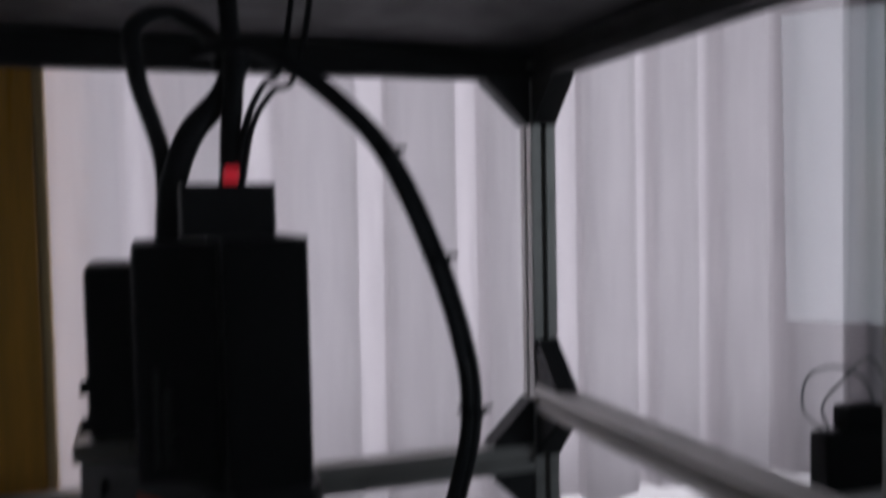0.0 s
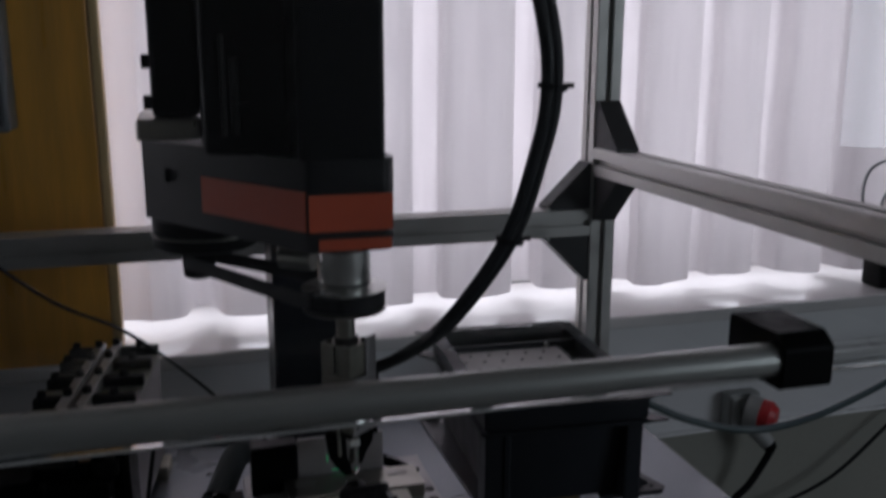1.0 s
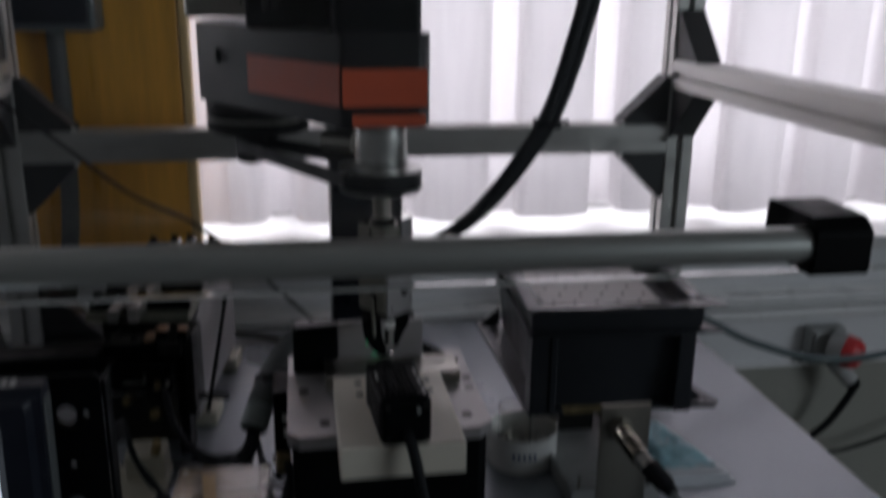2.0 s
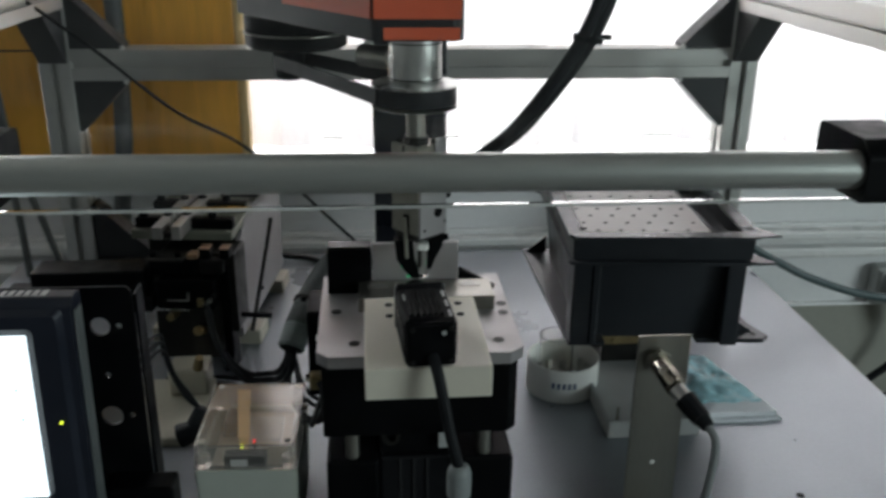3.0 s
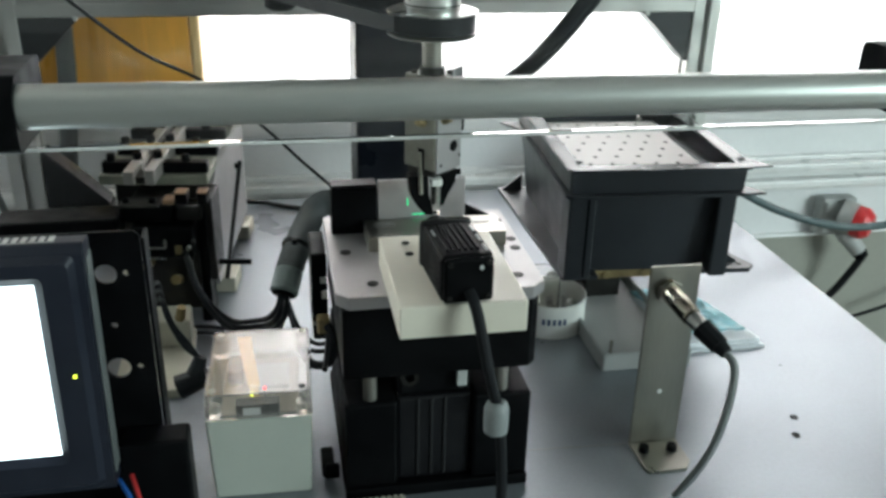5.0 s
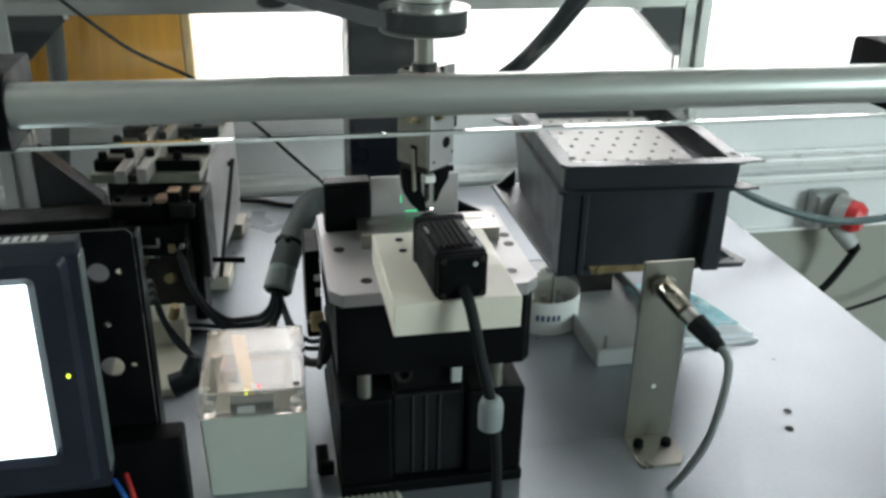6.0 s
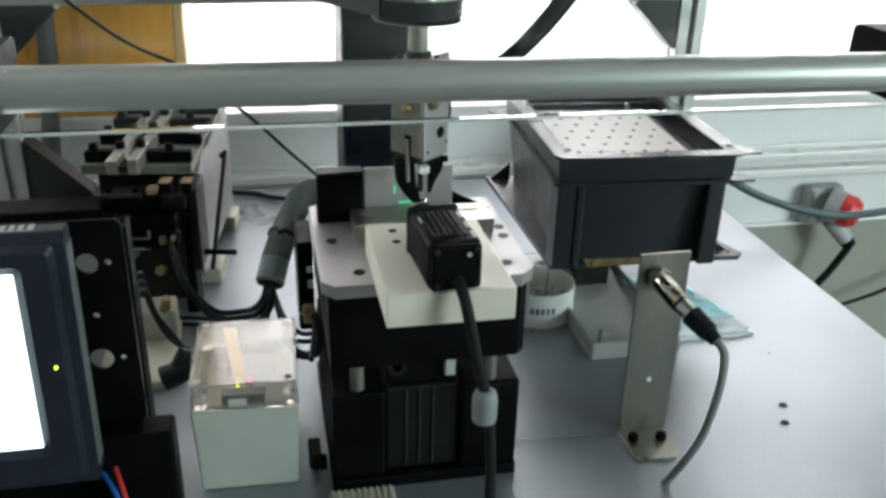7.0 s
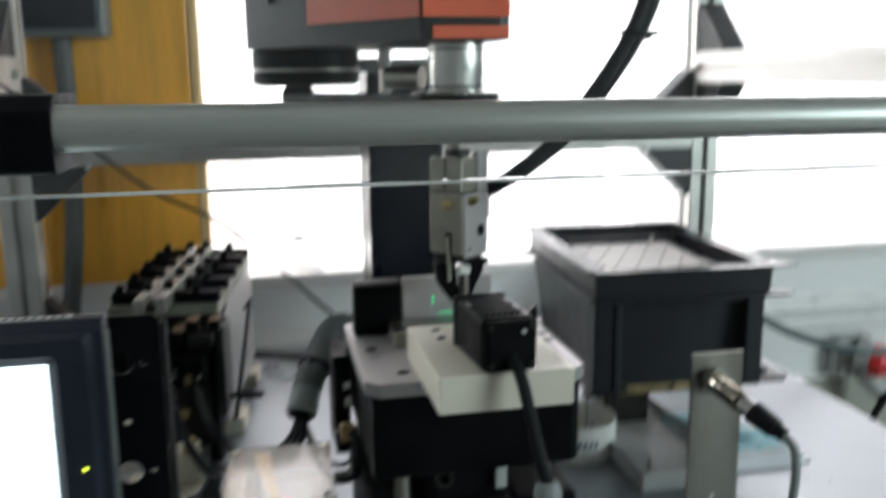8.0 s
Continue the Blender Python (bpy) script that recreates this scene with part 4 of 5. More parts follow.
HP = [(0.052, 1.10, 0.10), (0.040, 1.10, 0.145), (0.026, 1.095, 0.160), (0.010, 1.082, 0.160), (-0.003, 1.055, 0.150), (-0.016, 1.02, 0.137), (-0.026, 0.995, 0.121)]
part("tube", sweep(HP, 0.0142, 18, 22, 1), HOSE, hose, "", True)
part("cuff", lathe_between(Vector((-0.0245, 0.998, 0.1235)), Vector((-0.0325, 0.979, 0.1045)), 0.0152 / 0.009), CUFF, hose, "pale green grey end cuff", True)
part("cuff_bore", cyl((-0.0326, 0.9788, 0.1043), (-0.0329, 0.9781, 0.1036), 0.0128, None, 20), BLACK, hose)
part("strap", ring((-0.016, 1.022, 0.136), (0.5, 0.9, 0.75), 0.0172, 0.0148, 0.005, 20), BLACK, hose)
part("strap_knot", box(-0.021, -0.015, 1.000, 1.008, 0.1505, 0.1565, 0.001), BLACK, hose)
BUNDLE = [(-0.033, 0.979, 0.105), (-0.036, 0.972, 0.088), (-0.047, 0.990, 0.064), (-0.062, 1.022, 0.043), (-0.090, 1.04, 0.035), (-0.113, 1.05, 0.052), (-0.130, 1.062, 0.080), (-0.140, 1.09, 0.105)]
for k, pts in enumerate((BUNDLE, [(x + 0.003, y - 0.006, z - 0.004) for x, y, z in BUNDLE],
                         [(-0.031, 0.979, 0.104), (-0.034, 0.975, 0.085), (-0.042, 1.00, 0.045), (-0.075, 1.07, 0.010), (-0.13, 1.10, 0.005), (-0.20, 1.10, 0.005)],
                         [(-0.030, 0.979, 0.104), (-0.026, 0.965, 0.092), (-0.018, 0.935, 0.084), (-0.004, 0.925, 0.073), (0.011, 0.915, 0.080), (0.010, 0.89, 0.11), (0.0, 0.80, 0.118)],
                         [(-0.032, 0.979, 0.103), (-0.027, 0.962, 0.088), (-0.021, 0.94, 0.076), (-0.008, 0.93, 0.062), (0.012, 0.92, 0.066)],
                         [(-0.034, 0.979, 0.104), (-0.038, 0.975, 0.084), (-0.048, 1.01, 0.040), (-0.080, 1.055, 0.012), (-0.13, 1.085, 0.005), (-0.19, 1.09, 0.005)],
                         [(x - 0.002, y + 0.005, z + 0.005) for x, y, z in BUNDLE])):
    cable("wire", pts, 0.0034 if k in (0, 1, 6) else 0.0025, RUBBER, "black wire", "", hose, 8, 0, 8)

# ---- clear lidded junction box ----
jb = thing("junction_box", "pale grey junction box with clear lid and lit board", "box")
jb.matrix_world = Matrix.Translation((-0.057, 0.8375, 0)) @ Matrix.Rotation(radians(-2.2), 4, "Z") @ Matrix.Translation((0.06, -0.8375, 0))
part("base", hollow(-0.1055, -0.0145, 0.782, 0.893, 0.0, 0.086, 0.003, 0.003), ENCL, jb, "pale grey green enclosure")


def lid_shell(x0, x1, y0, y1, z0, z1, t):
    bm = bmesh.new()
    def loop(d, z):
        return [bm.verts.new((x, y, z)) for x, y in rounded([(x0 + d, y0 + d), (x1 - d, y0 + d), (x1 - d, y1 - d), (x0 + d, y1 - d)], 0.004, 3)]
    a, b, c, d = loop(0, z0), loop(0.0015, z1), loop(t + 0.0015, z1 - t), loop(t, z0)
    k = len(a)
    for p, q in ((a, b), (c, d), (d, a)):
        for i in range(k):
            bm.faces.new((p[i], p[(i + 1) % k], q[(i + 1) % k], q[i]))
    bm.faces.new(b)
    bm.faces.new(c[::-1])
    return bm


lid = part("lid", lid_shell(-0.106, -0.014, 0.781, 0.894, 0.0865, 0.111, 0.0022), LIDHAZE, jb, "clear smoky plastic lid")
lid.visible_shadow = False
for x, y in ((-0.098, 0.789), (-0.022, 0.789), (-0.098, 0.886), (-0.022, 0.886)):
    boss = part("lid_boss", cyl((x, y, 0.0868), (x, y, 0.0965 if y < 0.8 else 0.1075), 0.0062, None, 16), LIDHAZE, jb, "clear screw boss", True)
    part("lid_screw", cyl((x, y, 0.1112), (x, y, 0.1118), 0.0032, None, 12), BLACKMETAL if x > -0.05 and y < 0.8 else CREAM, jb)
BOARD = material("circuit_board", (0.36, 0.32, 0.25), 0.5, 0, 0.15, 60, 500, 0.1, stain=0.3, stain_color=(0.5, 0.47, 0.42))
board_ = part("circuit_board", box(-0.094, -0.026, 0.797, 0.884, 0.080, 0.0815, 0), BOARD, jb)
part("component", box(-0.090, -0.076, 0.84, 0.87, 0.0816, 0.096, 0.001), ARM, board_)
FLEX = material("amber_flex", (0.75, 0.5, 0.2), 0.35, 0, 0.1, 40, 300, 0.05)
part("flat_cable", prism([(-0.0835, 0.889), (-0.0705, 0.889), (-0.0585, 0.803), (-0.0690, 0.803)], 0.1035, 0.1045), FLEX, board_, "amber flat cable")
part("cable_end", box(-0.068, -0.060, 0.8035, 0.806, 0.0818, 0.1034, 0.0004), FLEX, board_)
part("component", box(-0.070, -0.035, 0.83, 0.87, 0.0816, 0.086, 0.001), GREYP, board_)
part("socket", box(-0.079, -0.042, 0.7835, 0.7965, 0.0868, 0.099, 0.001), BLACKMETAL, jb, "dark metal socket")
part("socket_label", box(-0.073, -0.058, 0.7829, 0.7834, 0.089, 0.096, 0), GREYP, jb)
part("diode_leg", cyl((-0.055, 0.806, 0.0816), (-0.055, 0.806, 0.0978), 0.0009, None, 8), BLACKMETAL, board_)
part("diode_leg", cyl((-0.066, 0.803, 0.0816), (-0.066, 0.803, 0.0953), 0.0009, None, 8), BLACKMETAL, board_)
part("red_light", cyl((-0.055, 0.806, 0.098), (-0.055, 0.806, 0.1002), 0.0013, None, 10), LEDRED, board_, "lit red diode")
part("yellow_light", cyl((-0.066, 0.803, 0.0955), (-0.066, 0.803, 0.0972), 0.0010, None, 10), LEDYEL, board_, "lit yellow green diode")
bp_ = thing("cable_plug", "black cable plug with wires beside the junction box", "plug")
part("body", cyl((-0.134, 0.866, 0.070), (-0.1065, 0.868, 0.080), 0.012, 0.010, 16), RUBBER, bp_, "", True)
part("nose", cyl((-0.120, 0.868, 0.078), (-0.112, 0.872, 0.098), 0.009, 0.006, 14), RUBBER, bp_, "", True)
for k in range(3):
    cable("wire", [(-0.113, 0.872, 0.096), (-0.121 - 0.003 * k, 0.872, 0.112), (-0.133 - 0.003 * k, 0.870, 0.135 + 0.006 * k), (-0.141, 0.86, 0.168 + 0.008 * k), (-0.150, 0.80, 0.172 + 0.01 * k)], 0.0018, RUBBER, "black wire", "", bp_, 8, 0, 8)
cb = thing("cream_base_plate", "cream plastic base plate with a brass fitting on the bench", "base plate")
part("plate", box(-0.215, -0.137, 0.955, 1.09, 0.0, 0.011, 0.002), CREAM, cb)
part("riser", box(-0.185, -0.139, 1.045, 1.085, 0.0112, 0.045, 0.003), CREAM, cb)
part("brass_fitting", cyl((-0.150, 1.05, 0.0452), (-0.146, 1.045, 0.062), 0.006, 0.005, 12), BRASS, cb)
jk = thing("wire_connector", "small black wire connector lying on the bench", "connector")
part("body", box(-0.006, 0.006, 0.80, 0.83, 0.0, 0.014, 0.002), BLACK, jk)
part("latch", box(-0.004, 0.010, 0.792, 0.7995, 0.004, 0.018, 0.002), BLACK, jk)
strip = thing("terminal_strip", "cream slotted terminal strip at the bench front", "terminal strip")
part("rail", box(0.008, 0.066, 0.734, 0.758, 0.0, 0.005, 0.001), CREAM, strip)
for k in range(10):
    part("tooth", box(0.010 + k * 0.0056, 0.0135 + k * 0.0056, 0.736, 0.757, 0.0052, 0.008, 0.0005), CREAM, strip)

# ---- operator panel ----
hmi = thing("operator_panel", "black operator panel with a bright white screen", "control panel")
HM = Matrix.Translation((-0.168, 0.712, 0.08)) @ Matrix.Rotation(radians(-3), 4, "X")
part("housing", prism(rounded([(0.0, 0.0), (0.0, 0.196), (0.006, 0.203), (0.024, 0.203), (0.024, 0.0)], 0.004), -0.262, 0.0, HM @ Matrix(((0, 0, 1, 0), (1, 0, 0, 0), (0, 1, 0, 0), (0, 0, 0, 1)))), BEZEL, hmi)


def bezel():
    bm = bmesh.new()
    rows = []
    for (x0, x1, z0, z1), y in (((-0.258, -0.006, 0.006, 0.196), -0.0004), ((-0.254, -0.010, 0.010, 0.192), -0.006), ((-0.238, -0.028, 0.030, 0.182), -0.006), ((-0.231, -0.034, 0.036, 0.176), -0.0016)):
        rows.append([bm.verts.new(HM @ Vector((x, y, z))) for x, z in rounded([(x0, z0), (x1, z0), (x1, z1), (x0, z1)], 0.006, 4)])
    k = len(rows[0])
    for p, q in zip(rows, rows[1:]):
        for i in range(k):
            bm.faces.new((p[i], p[(i + 1) % k], q[(i + 1) % k], q[i]))
    bm.faces.new(rows[0])
    bm.faces.new(rows[-1][::-1])
    return bm


part("bezel", bezel(), BEZEL, hmi)
scr = part("screen", box(-0.229, -0.0345, -0.0029, -0.0019, 0.037, 0.1755, 0, 1, HM), SCREEN, hmi, "white lit screen")
for x, z in ((-0.047, 0.131), (-0.045, 0.106)):
    part("screen_dot", cyl(HM @ Vector((x, -0.0030, z)), HM @ Vector((x, -0.0034, z)), 0.0016, None, 14), DOT, scr)
part("status_light", cyl(HM @ Vector((-0.0155, -0.0060, 0.104)), HM @ Vector((-0.0155, -0.0072, 0.104)), 0.0012, None, 12), LEDYEL, hmi, "lit yellow lamp")
part("vent_strip", box(-0.245, -0.020, 0.008, 0.020, 0.2031, 0.2038, 0.0003, 1, HM), GREYP, hmi, "pale grey louvred strip")
for k in range(37):
    x = -0.242 + k * 0.0060
    part("vent", box(x, x + 0.0020, 0.009, 0.019, 0.20385, 0.2044, 0, 1, HM), BEZEL, hmi)


def drilled_plate(x0, x1, z0, z1, y0, y1, holes):
    """An upright sheet with round holes through it."""
    bm = bmesh.new()
    loops = [[(x0, z0), (x1, z0), (x1, z1 - 0.004), (x1 - 0.004, z1), (x0, z1)]]
    loops += [[(x + r * math.cos(k * math.pi / 14), z + r * math.sin(k * math.pi / 14)) for k in range(28)] for x, z, r in holes]
    edges = []
    for loop in loops:
        vs = [bm.verts.new((x, y0, z)) for x, z in loop]
        edges += [bm.edges.new((vs[k], vs[(k + 1) % len(vs)])) for k in range(len(vs))]
    faces = [f for f in bmesh.ops.triangle_fill(bm, edges=edges, use_beauty=True)["geom"] if isinstance(f, bmesh.types.BMFace)]
    grown = bmesh.ops.extrude_face_region(bm, geom=faces)["geom"]
    for v in grown:
        if isinstance(v, bmesh.types.BMVert):
            v.co.y = y1
    return bm


part("mounting_plate", drilled_plate(-0.43, -0.1375, 0.0, 0.270, 0.774, 0.777,
     ((-0.1655, 0.235, 0.0082), (-0.1655, 0.151, 0.0092), (-0.1645, 0.190, 0.0027), (-0.1505, 0.235, 0.0027), (-0.149, 0.151, 0.0025))), BLACK, hmi, "black sheet metal mounting plate with round holes")
# Lighter strip puts the light on the housing's right side into colour.
part("lit_side_strip", box(0.0003, 0.0014, 0.004, 0.021, 0.012, 0.192, 0.0003, 1, HM), HOSE, hmi, "grey strip for the light on the housing side")
part("flange", box(-0.1374, -0.1345, 0.7775, 0.80, 0.0, 0.262, 0.0008), BLACK, hmi)
part("foot", box(-0.17, -0.115, 0.745, 0.773, 0.0, 0.095, 0.003), BLACK, hmi)
for k, mat in enumerate((BLUEWIRE, REDWIRE)):
    cable("lead", [(-0.170 + 0.010 * k, 0.735, 0.070 + 0.004 * k), (-0.158 + 0.006 * k, 0.715, 0.062), (-0.148 + 0.004 * k, 0.70, 0.03), (-0.150, 0.685, 0.0)], 0.0019, mat, "thin coloured wire", "", hmi, 6, 0, 8)

# ---- linear feeder ----
lf = thing("linear_feeder", "linear track feeder with steel rails and black clamps", "feeder")
FM = Matrix.Translation((-0.111, 1.165, 0)) @ Matrix.Rotation(radians(-7), 4, "Z")


def fbox(name, x0, x1, y0, y1, z0, z1, mat, bevel=0.001, label="", parent=lf):
    return part(name, box(x0, x1, y0, y1, z0, z1, bevel, 2, FM), mat, parent, label)


fbox("foot", -0.135, 0.013, 0.034, 0.082, 0.0, 0.021, CREAM, 0.002, "cream plastic foot")
fbox("foot", -0.135, 0.008, 0.205, 0.252, 0.0, 0.021, CREAM, 0.002, "cream plastic foot")
fbox("body", -0.118, -0.006, 0.012, 0.25, 0.0215, 0.170, BLACKMETAL, 0.002)
part("side_plate", prism([(0.0, 0.030), (0.25, 0.030), (0.25, 0.172), (0.06, 0.185), (0.0, 0.150)], -0.0055, 0.0, FM @ Matrix(((0, 0, 1, 0), (1, 0, 0, 0), (0, 1, 0, 0), (0, 0, 0, 1)))), PLATE, lf, "bare aluminium side plate")
part("side_bar", cyl(FM @ Vector((0.0035, 0.03, 0.022)), FM @ Vector((0.015, 0.125, 0.15)), 0.0028, None, 10), BLACKMETAL, lf)
screw(lf, FM @ Vector((0.0, 0.17, 0.128)), (1, 0, 0), 0.004, 0.004)
screw(lf, FM @ Vector((0.0, 0.10, 0.055)), (1, 0, 0), 0.003, 0.004)
fbox("top_deck", -0.125, 0.0, -0.022, 0.255, 0.1705, 0.182, DECK)
fbox("rail", -0.087, -0.075, -0.055, 0.262, 0.1822, 0.198, RAIL, 0.001, "bright steel track rail")
fbox("rail", -0.063, -0.052, -0.055, 0.262, 0.1822, 0.200, RAIL, 0.001, "bright steel track rail")
fbox("track_floor", -0.0748, -0.0632, -0.050, 0.26, 0.1822, 0.190, BLACKMETAL, 0)
for k, y in enumerate((-0.015, 0.052, 0.118, 0.184, 0.238)):
    fbox("clamp", -0.122, -0.0872, y, y + 0.015, 0.1824, 0.196, BLACK, 0.002)
    fbox("clamp", -0.0518, 0.0, y, y + 0.015, 0.1824, 0.196, BLACK, 0.002)
    for x in (-0.112, -0.081, -0.0575, -0.026):
        screw(lf, FM @ Vector((x, y + 0.0075, (0.200 if x > -0.06 else 0.198) if -0.09 < x < -0.05 else 0.196)), (0, 0, 1), 0.0055, 0.008)
for k in range(2):
    y = -0.035 + 0.022 * k
    part("track_part", cyl(FM @ Vector((-0.068 - 0.003 * k, y, 0.194)), FM @ Vector((-0.070, y + 0.012, 0.203)), 0.0020, None, 10), RAIL, lf, "small metal part", True)
# front escapement
FE = FM @ Matrix.Translation((0.018, 0, 0))


def febox(name, x0, x1, y0, y1, z0, z1, mat, bevel=0.001, label="", parent=lf):
    return part(name, box(x0, x1, y0, y1, z0, z1, bevel, 2, FE), mat, parent, label)


COPPER = material("bronze_cap", (0.30, 0.20, 0.13), 0.45, 0.4, 0.2, 60, 500, 0.1)
febox("escapement", -0.105, -0.012, -0.040, 0.0115, 0.055, 0.160, BLACKMETAL, 0.002)
febox("escapement_head", -0.112, -0.055, -0.062, -0.0405, 0.139, 0.160, BLACK, 0.003)
febox("brown_block", -0.050, -0.022, -0.056, -0.0405, 0.139, 0.158, BLACKMETAL, 0.002)
febox("slide", -0.100, -0.030, -0.075, -0.041, 0.100, 0.138, BLACK, 0.003)
febox("lower_plate", -0.112, -0.030, -0.050, -0.0405, 0.022, 0.098, BLACKMETAL, 0.001)
febox("front_post", -0.034, -0.020, -0.045, -0.012, 0.0, 0.150, BLACK, 0.002)
part("lever", cyl(FE @ Vector((-0.010, -0.03, 0.075)), FE @ Vector((0.028, -0.034, 0.076)), 0.0035, None, 12), BLACK, lf, "", True)
part("brass_fitting", cyl(FE @ Vector((-0.055, -0.052, 0.062)), FE @ Vector((-0.055, -0.070, 0.070)), 0.006, None, 12), BRASS, lf)
part("brass_fitting", cyl(FE @ Vector((-0.085, -0.052, 0.085)), FE @ Vector((-0.085, -0.076, 0.090)), 0.005, None, 12), BRASS, lf)
part("bright_pin", cyl(FE @ Vector((-0.110, -0.064, 0.096)), FE @ Vector((-0.065, -0.064, 0.096)), 0.0025, None, 10), CHROME, lf)
for x0, x1 in ((-0.049, -0.036), (-0.024, -0.013)):
    fp = febox("clamp_pillar", x0, x1, -0.058, -0.0415, 0.1602, 0.1725, BLACK, 0.001)
    febox("pillar_cap", x0, x1, -0.058, -0.0415, 0.1727, 0.1745, COPPER, 0.0004, "bronze cap", fp)
febox("copper_block", -0.063, -0.0505, -0.060, -0.0415, 0.1602, 0.166, COPPER, 0.001, "dull copper block")
febox("guide_plate", -0.110, -0.066, -0.070, -0.0415, 0.1602, 0.1635, BLACKMETAL, 0.0008)
for x in (-0.104, -0.074):
    screw(lf, FE @ Vector((x, -0.060, 0.1635)), (0, 0, 1), 0.004, 0.005)
febox("bright_angle", -0.088, -0.060, -0.0785, -0.0755, 0.113, 0.1148, STEEL, 0.0003, "thin bright angle")
febox("bright_angle", -0.062, -0.059, -0.0785, -0.0755, 0.1152, 0.124, STEEL, 0.0004)
febox("yellow_tag", -0.050, -0.042, -0.0785, -0.0755, 0.106, 0.117, BRASS, 0.0006, "yellowed tag")
for k in range(3):
    part("fitting_nut", cyl(FE @ Vector((-0.040 + 0.006 * k, -0.0755, 0.108 + 0.007 * k)), FE @ Vector((-0.040 + 0.006 * k, -0.082, 0.108 + 0.007 * k)), 0.0028, None, 6), STEEL if k % 2 else BLACKMETAL, lf)
act = thing("slide_actuator", "black pneumatic slide beside the track feeder", "actuator")
part("barrel", box(-0.345, -0.212, 1.10, 1.145, 0.120, 0.150, 0.003), BLACK, act)
part("rail", box(-0.385, -0.205, 1.095, 1.15, 0.098, 0.1195, 0.003), BLACK, act)
part("stand", box(-0.385, -0.335, 1.10, 1.145, 0.0, 0.0975, 0.003), BLACKMETAL, act)
cable("feeder_lead", [(-0.118, 1.505, 0.03), (-0.090, 1.50, 0.012), (-0.054, 1.501, 0.006), (-0.024, 1.481, 0.006), (0.004, 1.469, 0.006), (0.038, 1.461, 0.006)], 0.0042, RUBBER, "black feeder cable lying over the bench")
cable("slack_wire", [(-0.42, 1.31, 0.475), (-0.30, 1.30, 0.385), (-0.20, 1.30, 0.300), (-0.12, 1.30, 0.256), (-0.05, 1.30, 0.196), (0.0, 1.295, 0.146), (0.042, 1.28, 0.108), (0.07, 1.231, 0.085)], 0.0024, RUBBER, "thin black wire hanging across the cell")

# ---- robot hoses ----
HS = [(0.05, 0.9, 0.902), (0.0942, 0.865, 0.9031), (0.1375, 0.815, 0.8668), (0.1895, 0.79, 0.8078), (0.2259, 0.77, 0.7186), (0.2489, 0.765, 0.6366), (0.2526, 0.765, 0.5822), (0.2454, 0.77, 0.5354), (0.225, 0.78, 0.4652), (0.1815, 0.8, 0.3941), (0.1464, 0.825, 0.3575), (0.122, 0.85, 0.338)]
part("air_hose", sweep([(x - 0.0042, y, z - 0.001) for x, y, z in HS], 0.0054, 12), RUBBER, robot, "black air hose", True)
part("air_hose", sweep([(x + 0.0042, y + 0.002, z + 0.001) for x, y, z in HS], 0.0054, 12), RUBBER, robot, "black air hose", True)
for x, y, z in ((HS[3]), (HS[4]), (HS[6][0], HS[6][1], HS[6][2] + 0.008), (HS[8])):
    part("cable_tie", ring((x, y, z - 0.0022), (0.15, 0, 1), 0.0118, 0.0098, 0.0045, 18), BLACK, robot)
    part("tie_tail", box(x + 0.010, x + 0.0185, y - 0.002, y + 0.002, z - 0.001, z + 0.003, 0.0005), BLACK, robot)
for pts, r in (([(0.017, 0.92, 0.735), (0.018, 0.92, 0.806), (-0.002, 0.92, 0.880), (-0.004, 0.93, 0.925), (0.03, 0.95, 0.945), (0.065, 0.95, 0.925), (0.075, 0.94, 0.89)], 0.0085),
               ([(0.020, 0.91, 0.73), (0.024, 0.91, 0.78), (0.042, 0.91, 0.83), (0.072, 0.92, 0.866), (0.09, 0.93, 0.905)], 0.012),
               ([(0.074, 0.90, 0.782), (0.076, 0.90, 0.83), (0.081, 0.91, 0.885), (0.08, 0.94, 0.96), (0.08, 0.97, 1.02)], 0.0095),
               ([(0.080, 0.89, 0.783), (0.088, 0.89, 0.835), (0.105, 0.90, 0.872), (0.128, 0.92, 0.90), (0.15, 0.96, 1.02)], 0.003),
               ([(0.084, 0.89, 0.783), (0.094, 0.89, 0.835), (0.114, 0.90, 0.868), (0.142, 0.92, 0.893), (0.17, 0.96, 1.02)], 0.003)):
    part("robot_cable", sweep(pts, r, 12), RUBBER, robot, "thick black robot cable", True)
part("tension_rod", cyl((0.004, 0.836, 0.55), (0.004, 0.836, 0.63), 0.0022, None, 12), BLACKMETAL, robot, "", True)
part("dark_marker", cyl((0.013, 0.836, 0.592), (0.013, 0.836, 0.612), 0.0036, None, 14), BLACKMETAL, robot, "dark marker sleeve", True)
part("marker_sleeve", cyl((0.013, 0.836, 0.552), (0.013, 0.836, 0.5918), 0.0034, None, 14), BLACKMETAL, robot, "", True)
for x, z in ((0.02, 0.625), (0.02, 0.572)):
    part("screw_knob", cyl((x, 0.839, z), (x, 0.826, z), 0.006, None, 12), BLACK, robot)
part("side_socket", box(-0.046, -0.030, 0.946, 0.953, 0.500, 0.513, 0.001, 2, None), BLACK, robot)
part("hose_lug", box(0.112, 0.128, 0.845, 0.862, 0.318, 0.34, 0.002), BLACK, robot)
part("spare_bracket", box(0.054, 0.063, 0.955, 0.975, 0.405, 0.4605, 0.001), ALU, robot, "small aluminium bracket")
part("solenoid", cyl((0.052, 0.90, 0.435), (0.078, 0.88, 0.435), 0.010, None, 16), STEEL, robot, "", True)

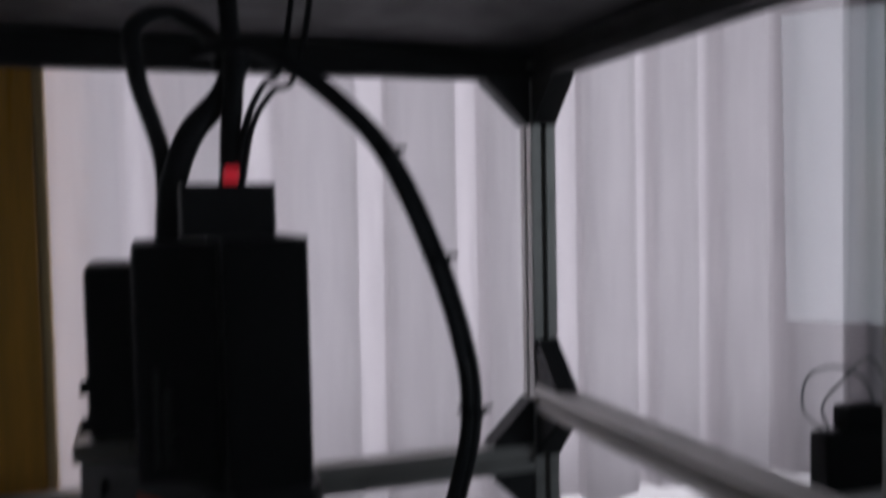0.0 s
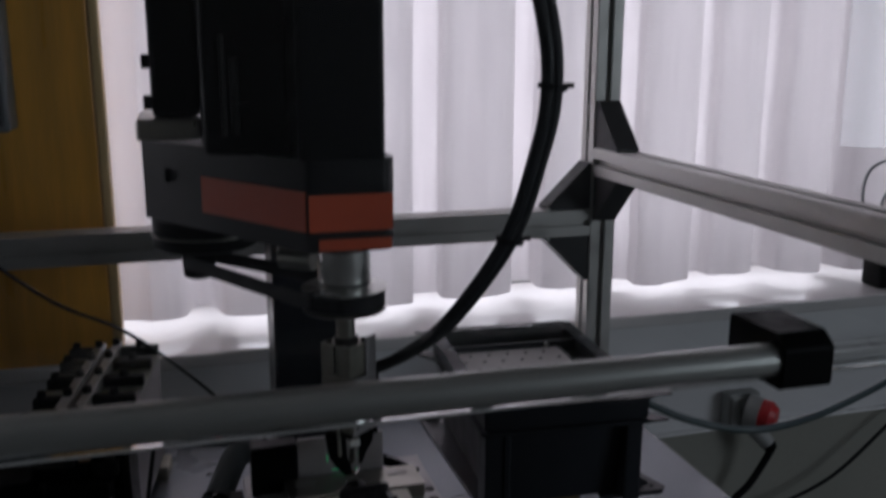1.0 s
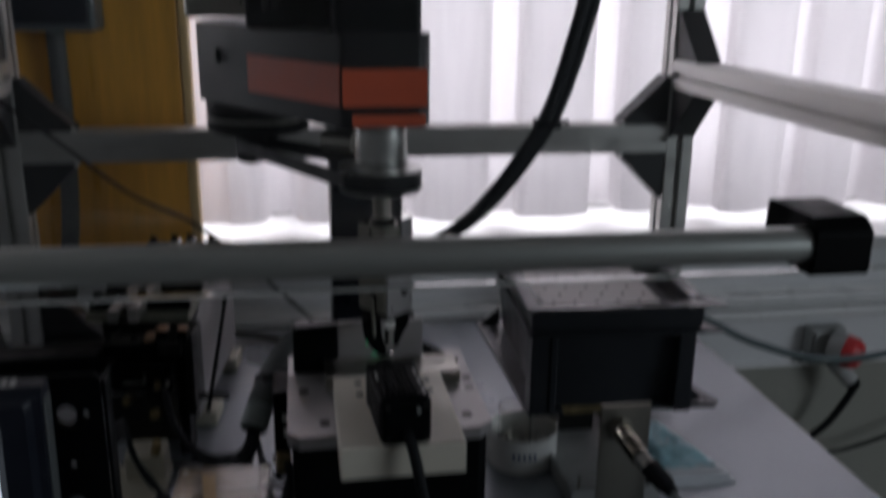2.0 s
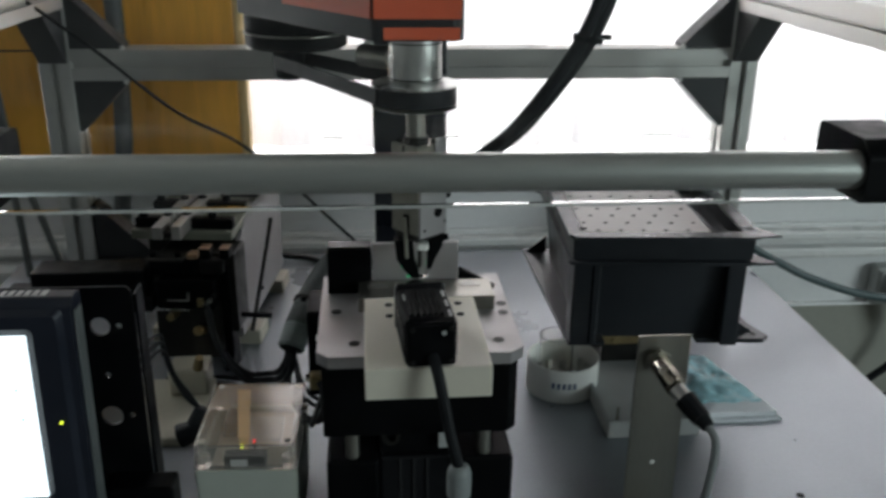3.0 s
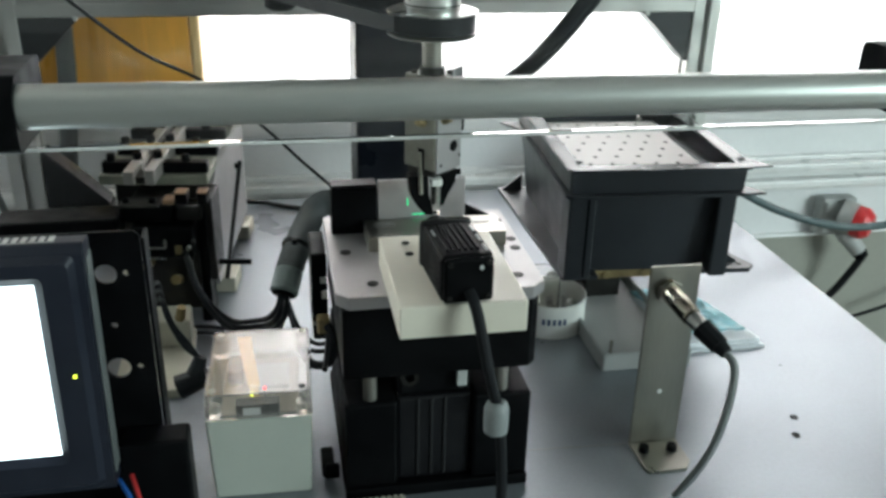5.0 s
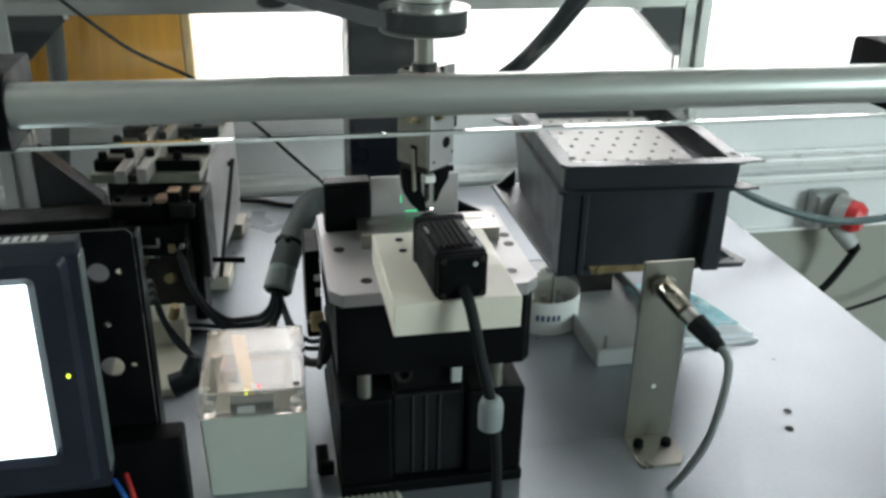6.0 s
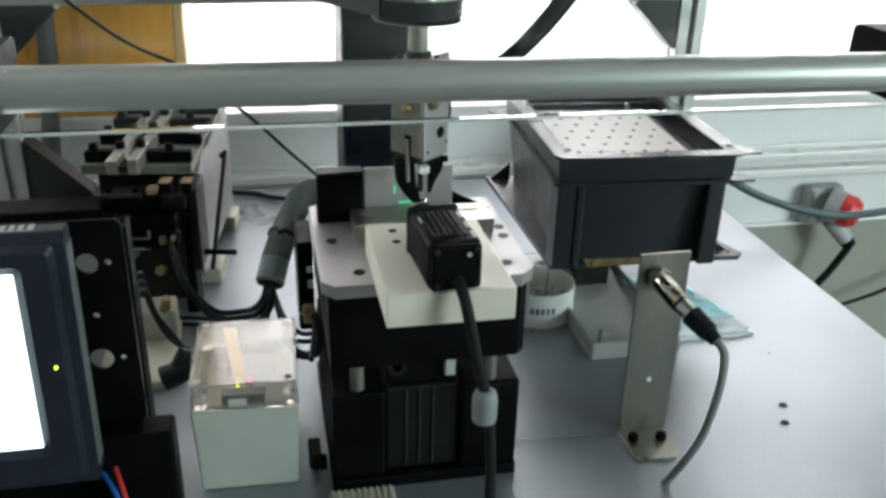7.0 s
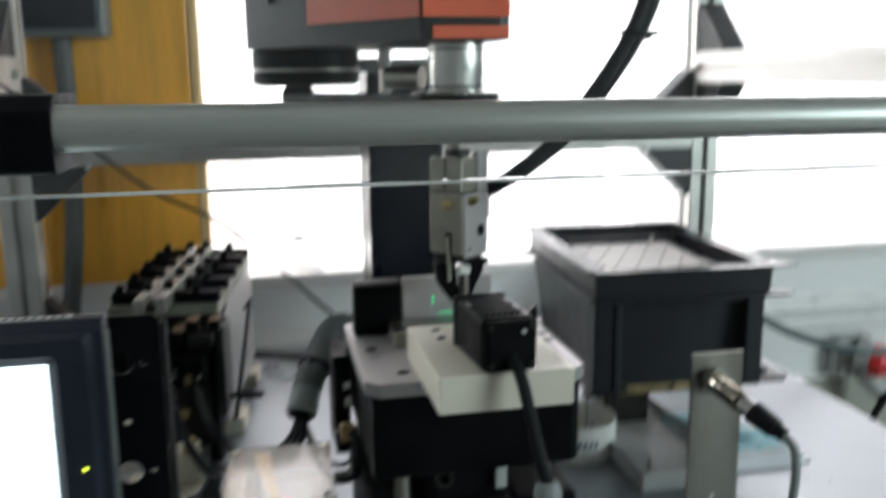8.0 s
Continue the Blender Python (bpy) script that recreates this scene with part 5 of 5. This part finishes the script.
# ---- at the wall ----
cable("teal_cable", [(0.50, 1.30, 0.10), (0.57, 1.26, 0.118), (0.631, 1.25, 0.090), (0.70, 1.25, 0.055), (0.79, 1.25, 0.026), (0.88, 1.26, 0.014), (1.02, 1.30, 0.012), (1.25, 1.38, 0.03), (1.60, 1.57, 0.02), (1.65, 1.60, -0.02)], 0.0062, TEALCABLE, "teal grey cable sagging from the bin to the wall")
sock = thing("power_socket", "grey wall socket with a red industrial plug", "socket")
sock.location = (-0.018, 0, 0)
part("box", box(1.036, 1.112, 1.588, 1.619, -0.152, -0.074, 0.006, 3), GREYP, sock)
part("cover", box(1.042, 1.106, 1.583, 1.5876, -0.146, -0.080, 0.003, 2), GREYP, sock)
part("collar", cyl((1.078, 1.5828, -0.108), (1.095, 1.563, -0.111), 0.0345, 0.033, 32), GREYP, sock, "", True)
rp = part("red_plug", cyl((1.0953, 1.5627, -0.1111), (1.108, 1.548, -0.1135), 0.0315, 0.0315, 32), RED, sock, "red plastic plug head", True)
part("plug_lid", cyl((1.1082, 1.5478, -0.1136), (1.116, 1.5385, -0.115), 0.0312, 0.022, 32), RED, rp, "", True)
part("clasp", box(1.090, 1.100, 1.553, 1.556, -0.1475, -0.1415, 0.001), GREYP, rp)
part("plug_neck", cyl((1.084, 1.575, -0.138), (1.114, 1.556, -0.176), 0.019, 0.016, 20), GREYP, sock, "", True)
part("gland", cyl((1.1142, 1.5558, -0.1763), (1.122, 1.551, -0.187), 0.0155, 0.012, 20), BLACK, sock, "", True)
cable("plug_lead", [(1.121, 1.5515, -0.186), (1.108, 1.562, -0.228), (1.084, 1.568, -0.272), (1.03, 1.573, -0.335), (1.0, 1.55, -0.45), (0.98, 1.5, -0.62), (0.95, 1.4, -0.855)], 0.0075, RUBBER, "black mains lead", "", sock)
cable("floor_lead", [(0.90, 1.58, -0.40), (1.02, 1.575, -0.345), (1.12, 1.57, -0.335), (1.28, 1.57, -0.28), (1.45, 1.58, -0.16), (1.62, 1.60, -0.08)], 0.004, RUBBER, "thin black lead hanging along the wall")
gb = thing("switch_box", "grey metal switch box on the wooden panel", "switch box")
part("case", box(-0.43, -0.268, 1.53, 1.6015, 0.497, 0.82, 0.006), material("blue_grey_enamel", (0.13, 0.15, 0.16), 0.45, 0, 0.1, 20, 200, 0.05), gb)
part("door_lip", box(-0.420, -0.278, 1.526, 1.5298, 0.507, 0.81, 0.003), BEZEL, gb)
part("conduit", sweep([(-0.338, 1.575, 0.497), (-0.338, 1.575, 0.35), (-0.345, 1.575, 0.2), (-0.36, 1.565, 0.06), (-0.365, 1.555, -0.06)], 0.014, 14), HOSE, gb, "dark conduit", True)
cl = thing("cable_clutter", "black device with loose looping cables on the sill", "device")
part("body", box(1.40, 1.62, 1.63, 1.69, 0.1125, 0.245, 0.008), BLACK, cl)
part("top_box", box(1.46, 1.56, 1.635, 1.685, 0.2452, 0.30, 0.006), BLACK, cl)
cable("loop", [(1.42, 1.66, 0.245), (1.36, 1.66, 0.30), (1.37, 1.66, 0.37), (1.44, 1.66, 0.39), (1.52, 1.66, 0.36), (1.56, 1.66, 0.29)], 0.003, GREYCABLE, "grey looping cable", "", cl)
cable("loop", [(1.44, 1.67, 0.245), (1.42, 1.67, 0.30), (1.47, 1.67, 0.35), (1.55, 1.67, 0.40), (1.60, 1.67, 0.33), (1.60, 1.67, 0.24)], 0.003, GREYCABLE, "grey looping cable", "", cl)
hw = thing("hanging_wires", "two dark cables hanging beside the guard frame", "cables")
cable("wire", [(-0.50, 1.47, 0.40), (-0.495, 1.47, 0.20), (-0.492, 1.47, 0.10), (-0.485, 1.46, 0.0)], 0.0055, HOSE, "dark hanging cable", "", hw)
cable("wire", [(-0.50, 1.47, 0.40), (-0.485, 1.47, 0.20), (-0.462, 1.47, 0.11), (-0.43, 1.46, 0.0)], 0.0055, HOSE, "dark hanging cable", "", hw)
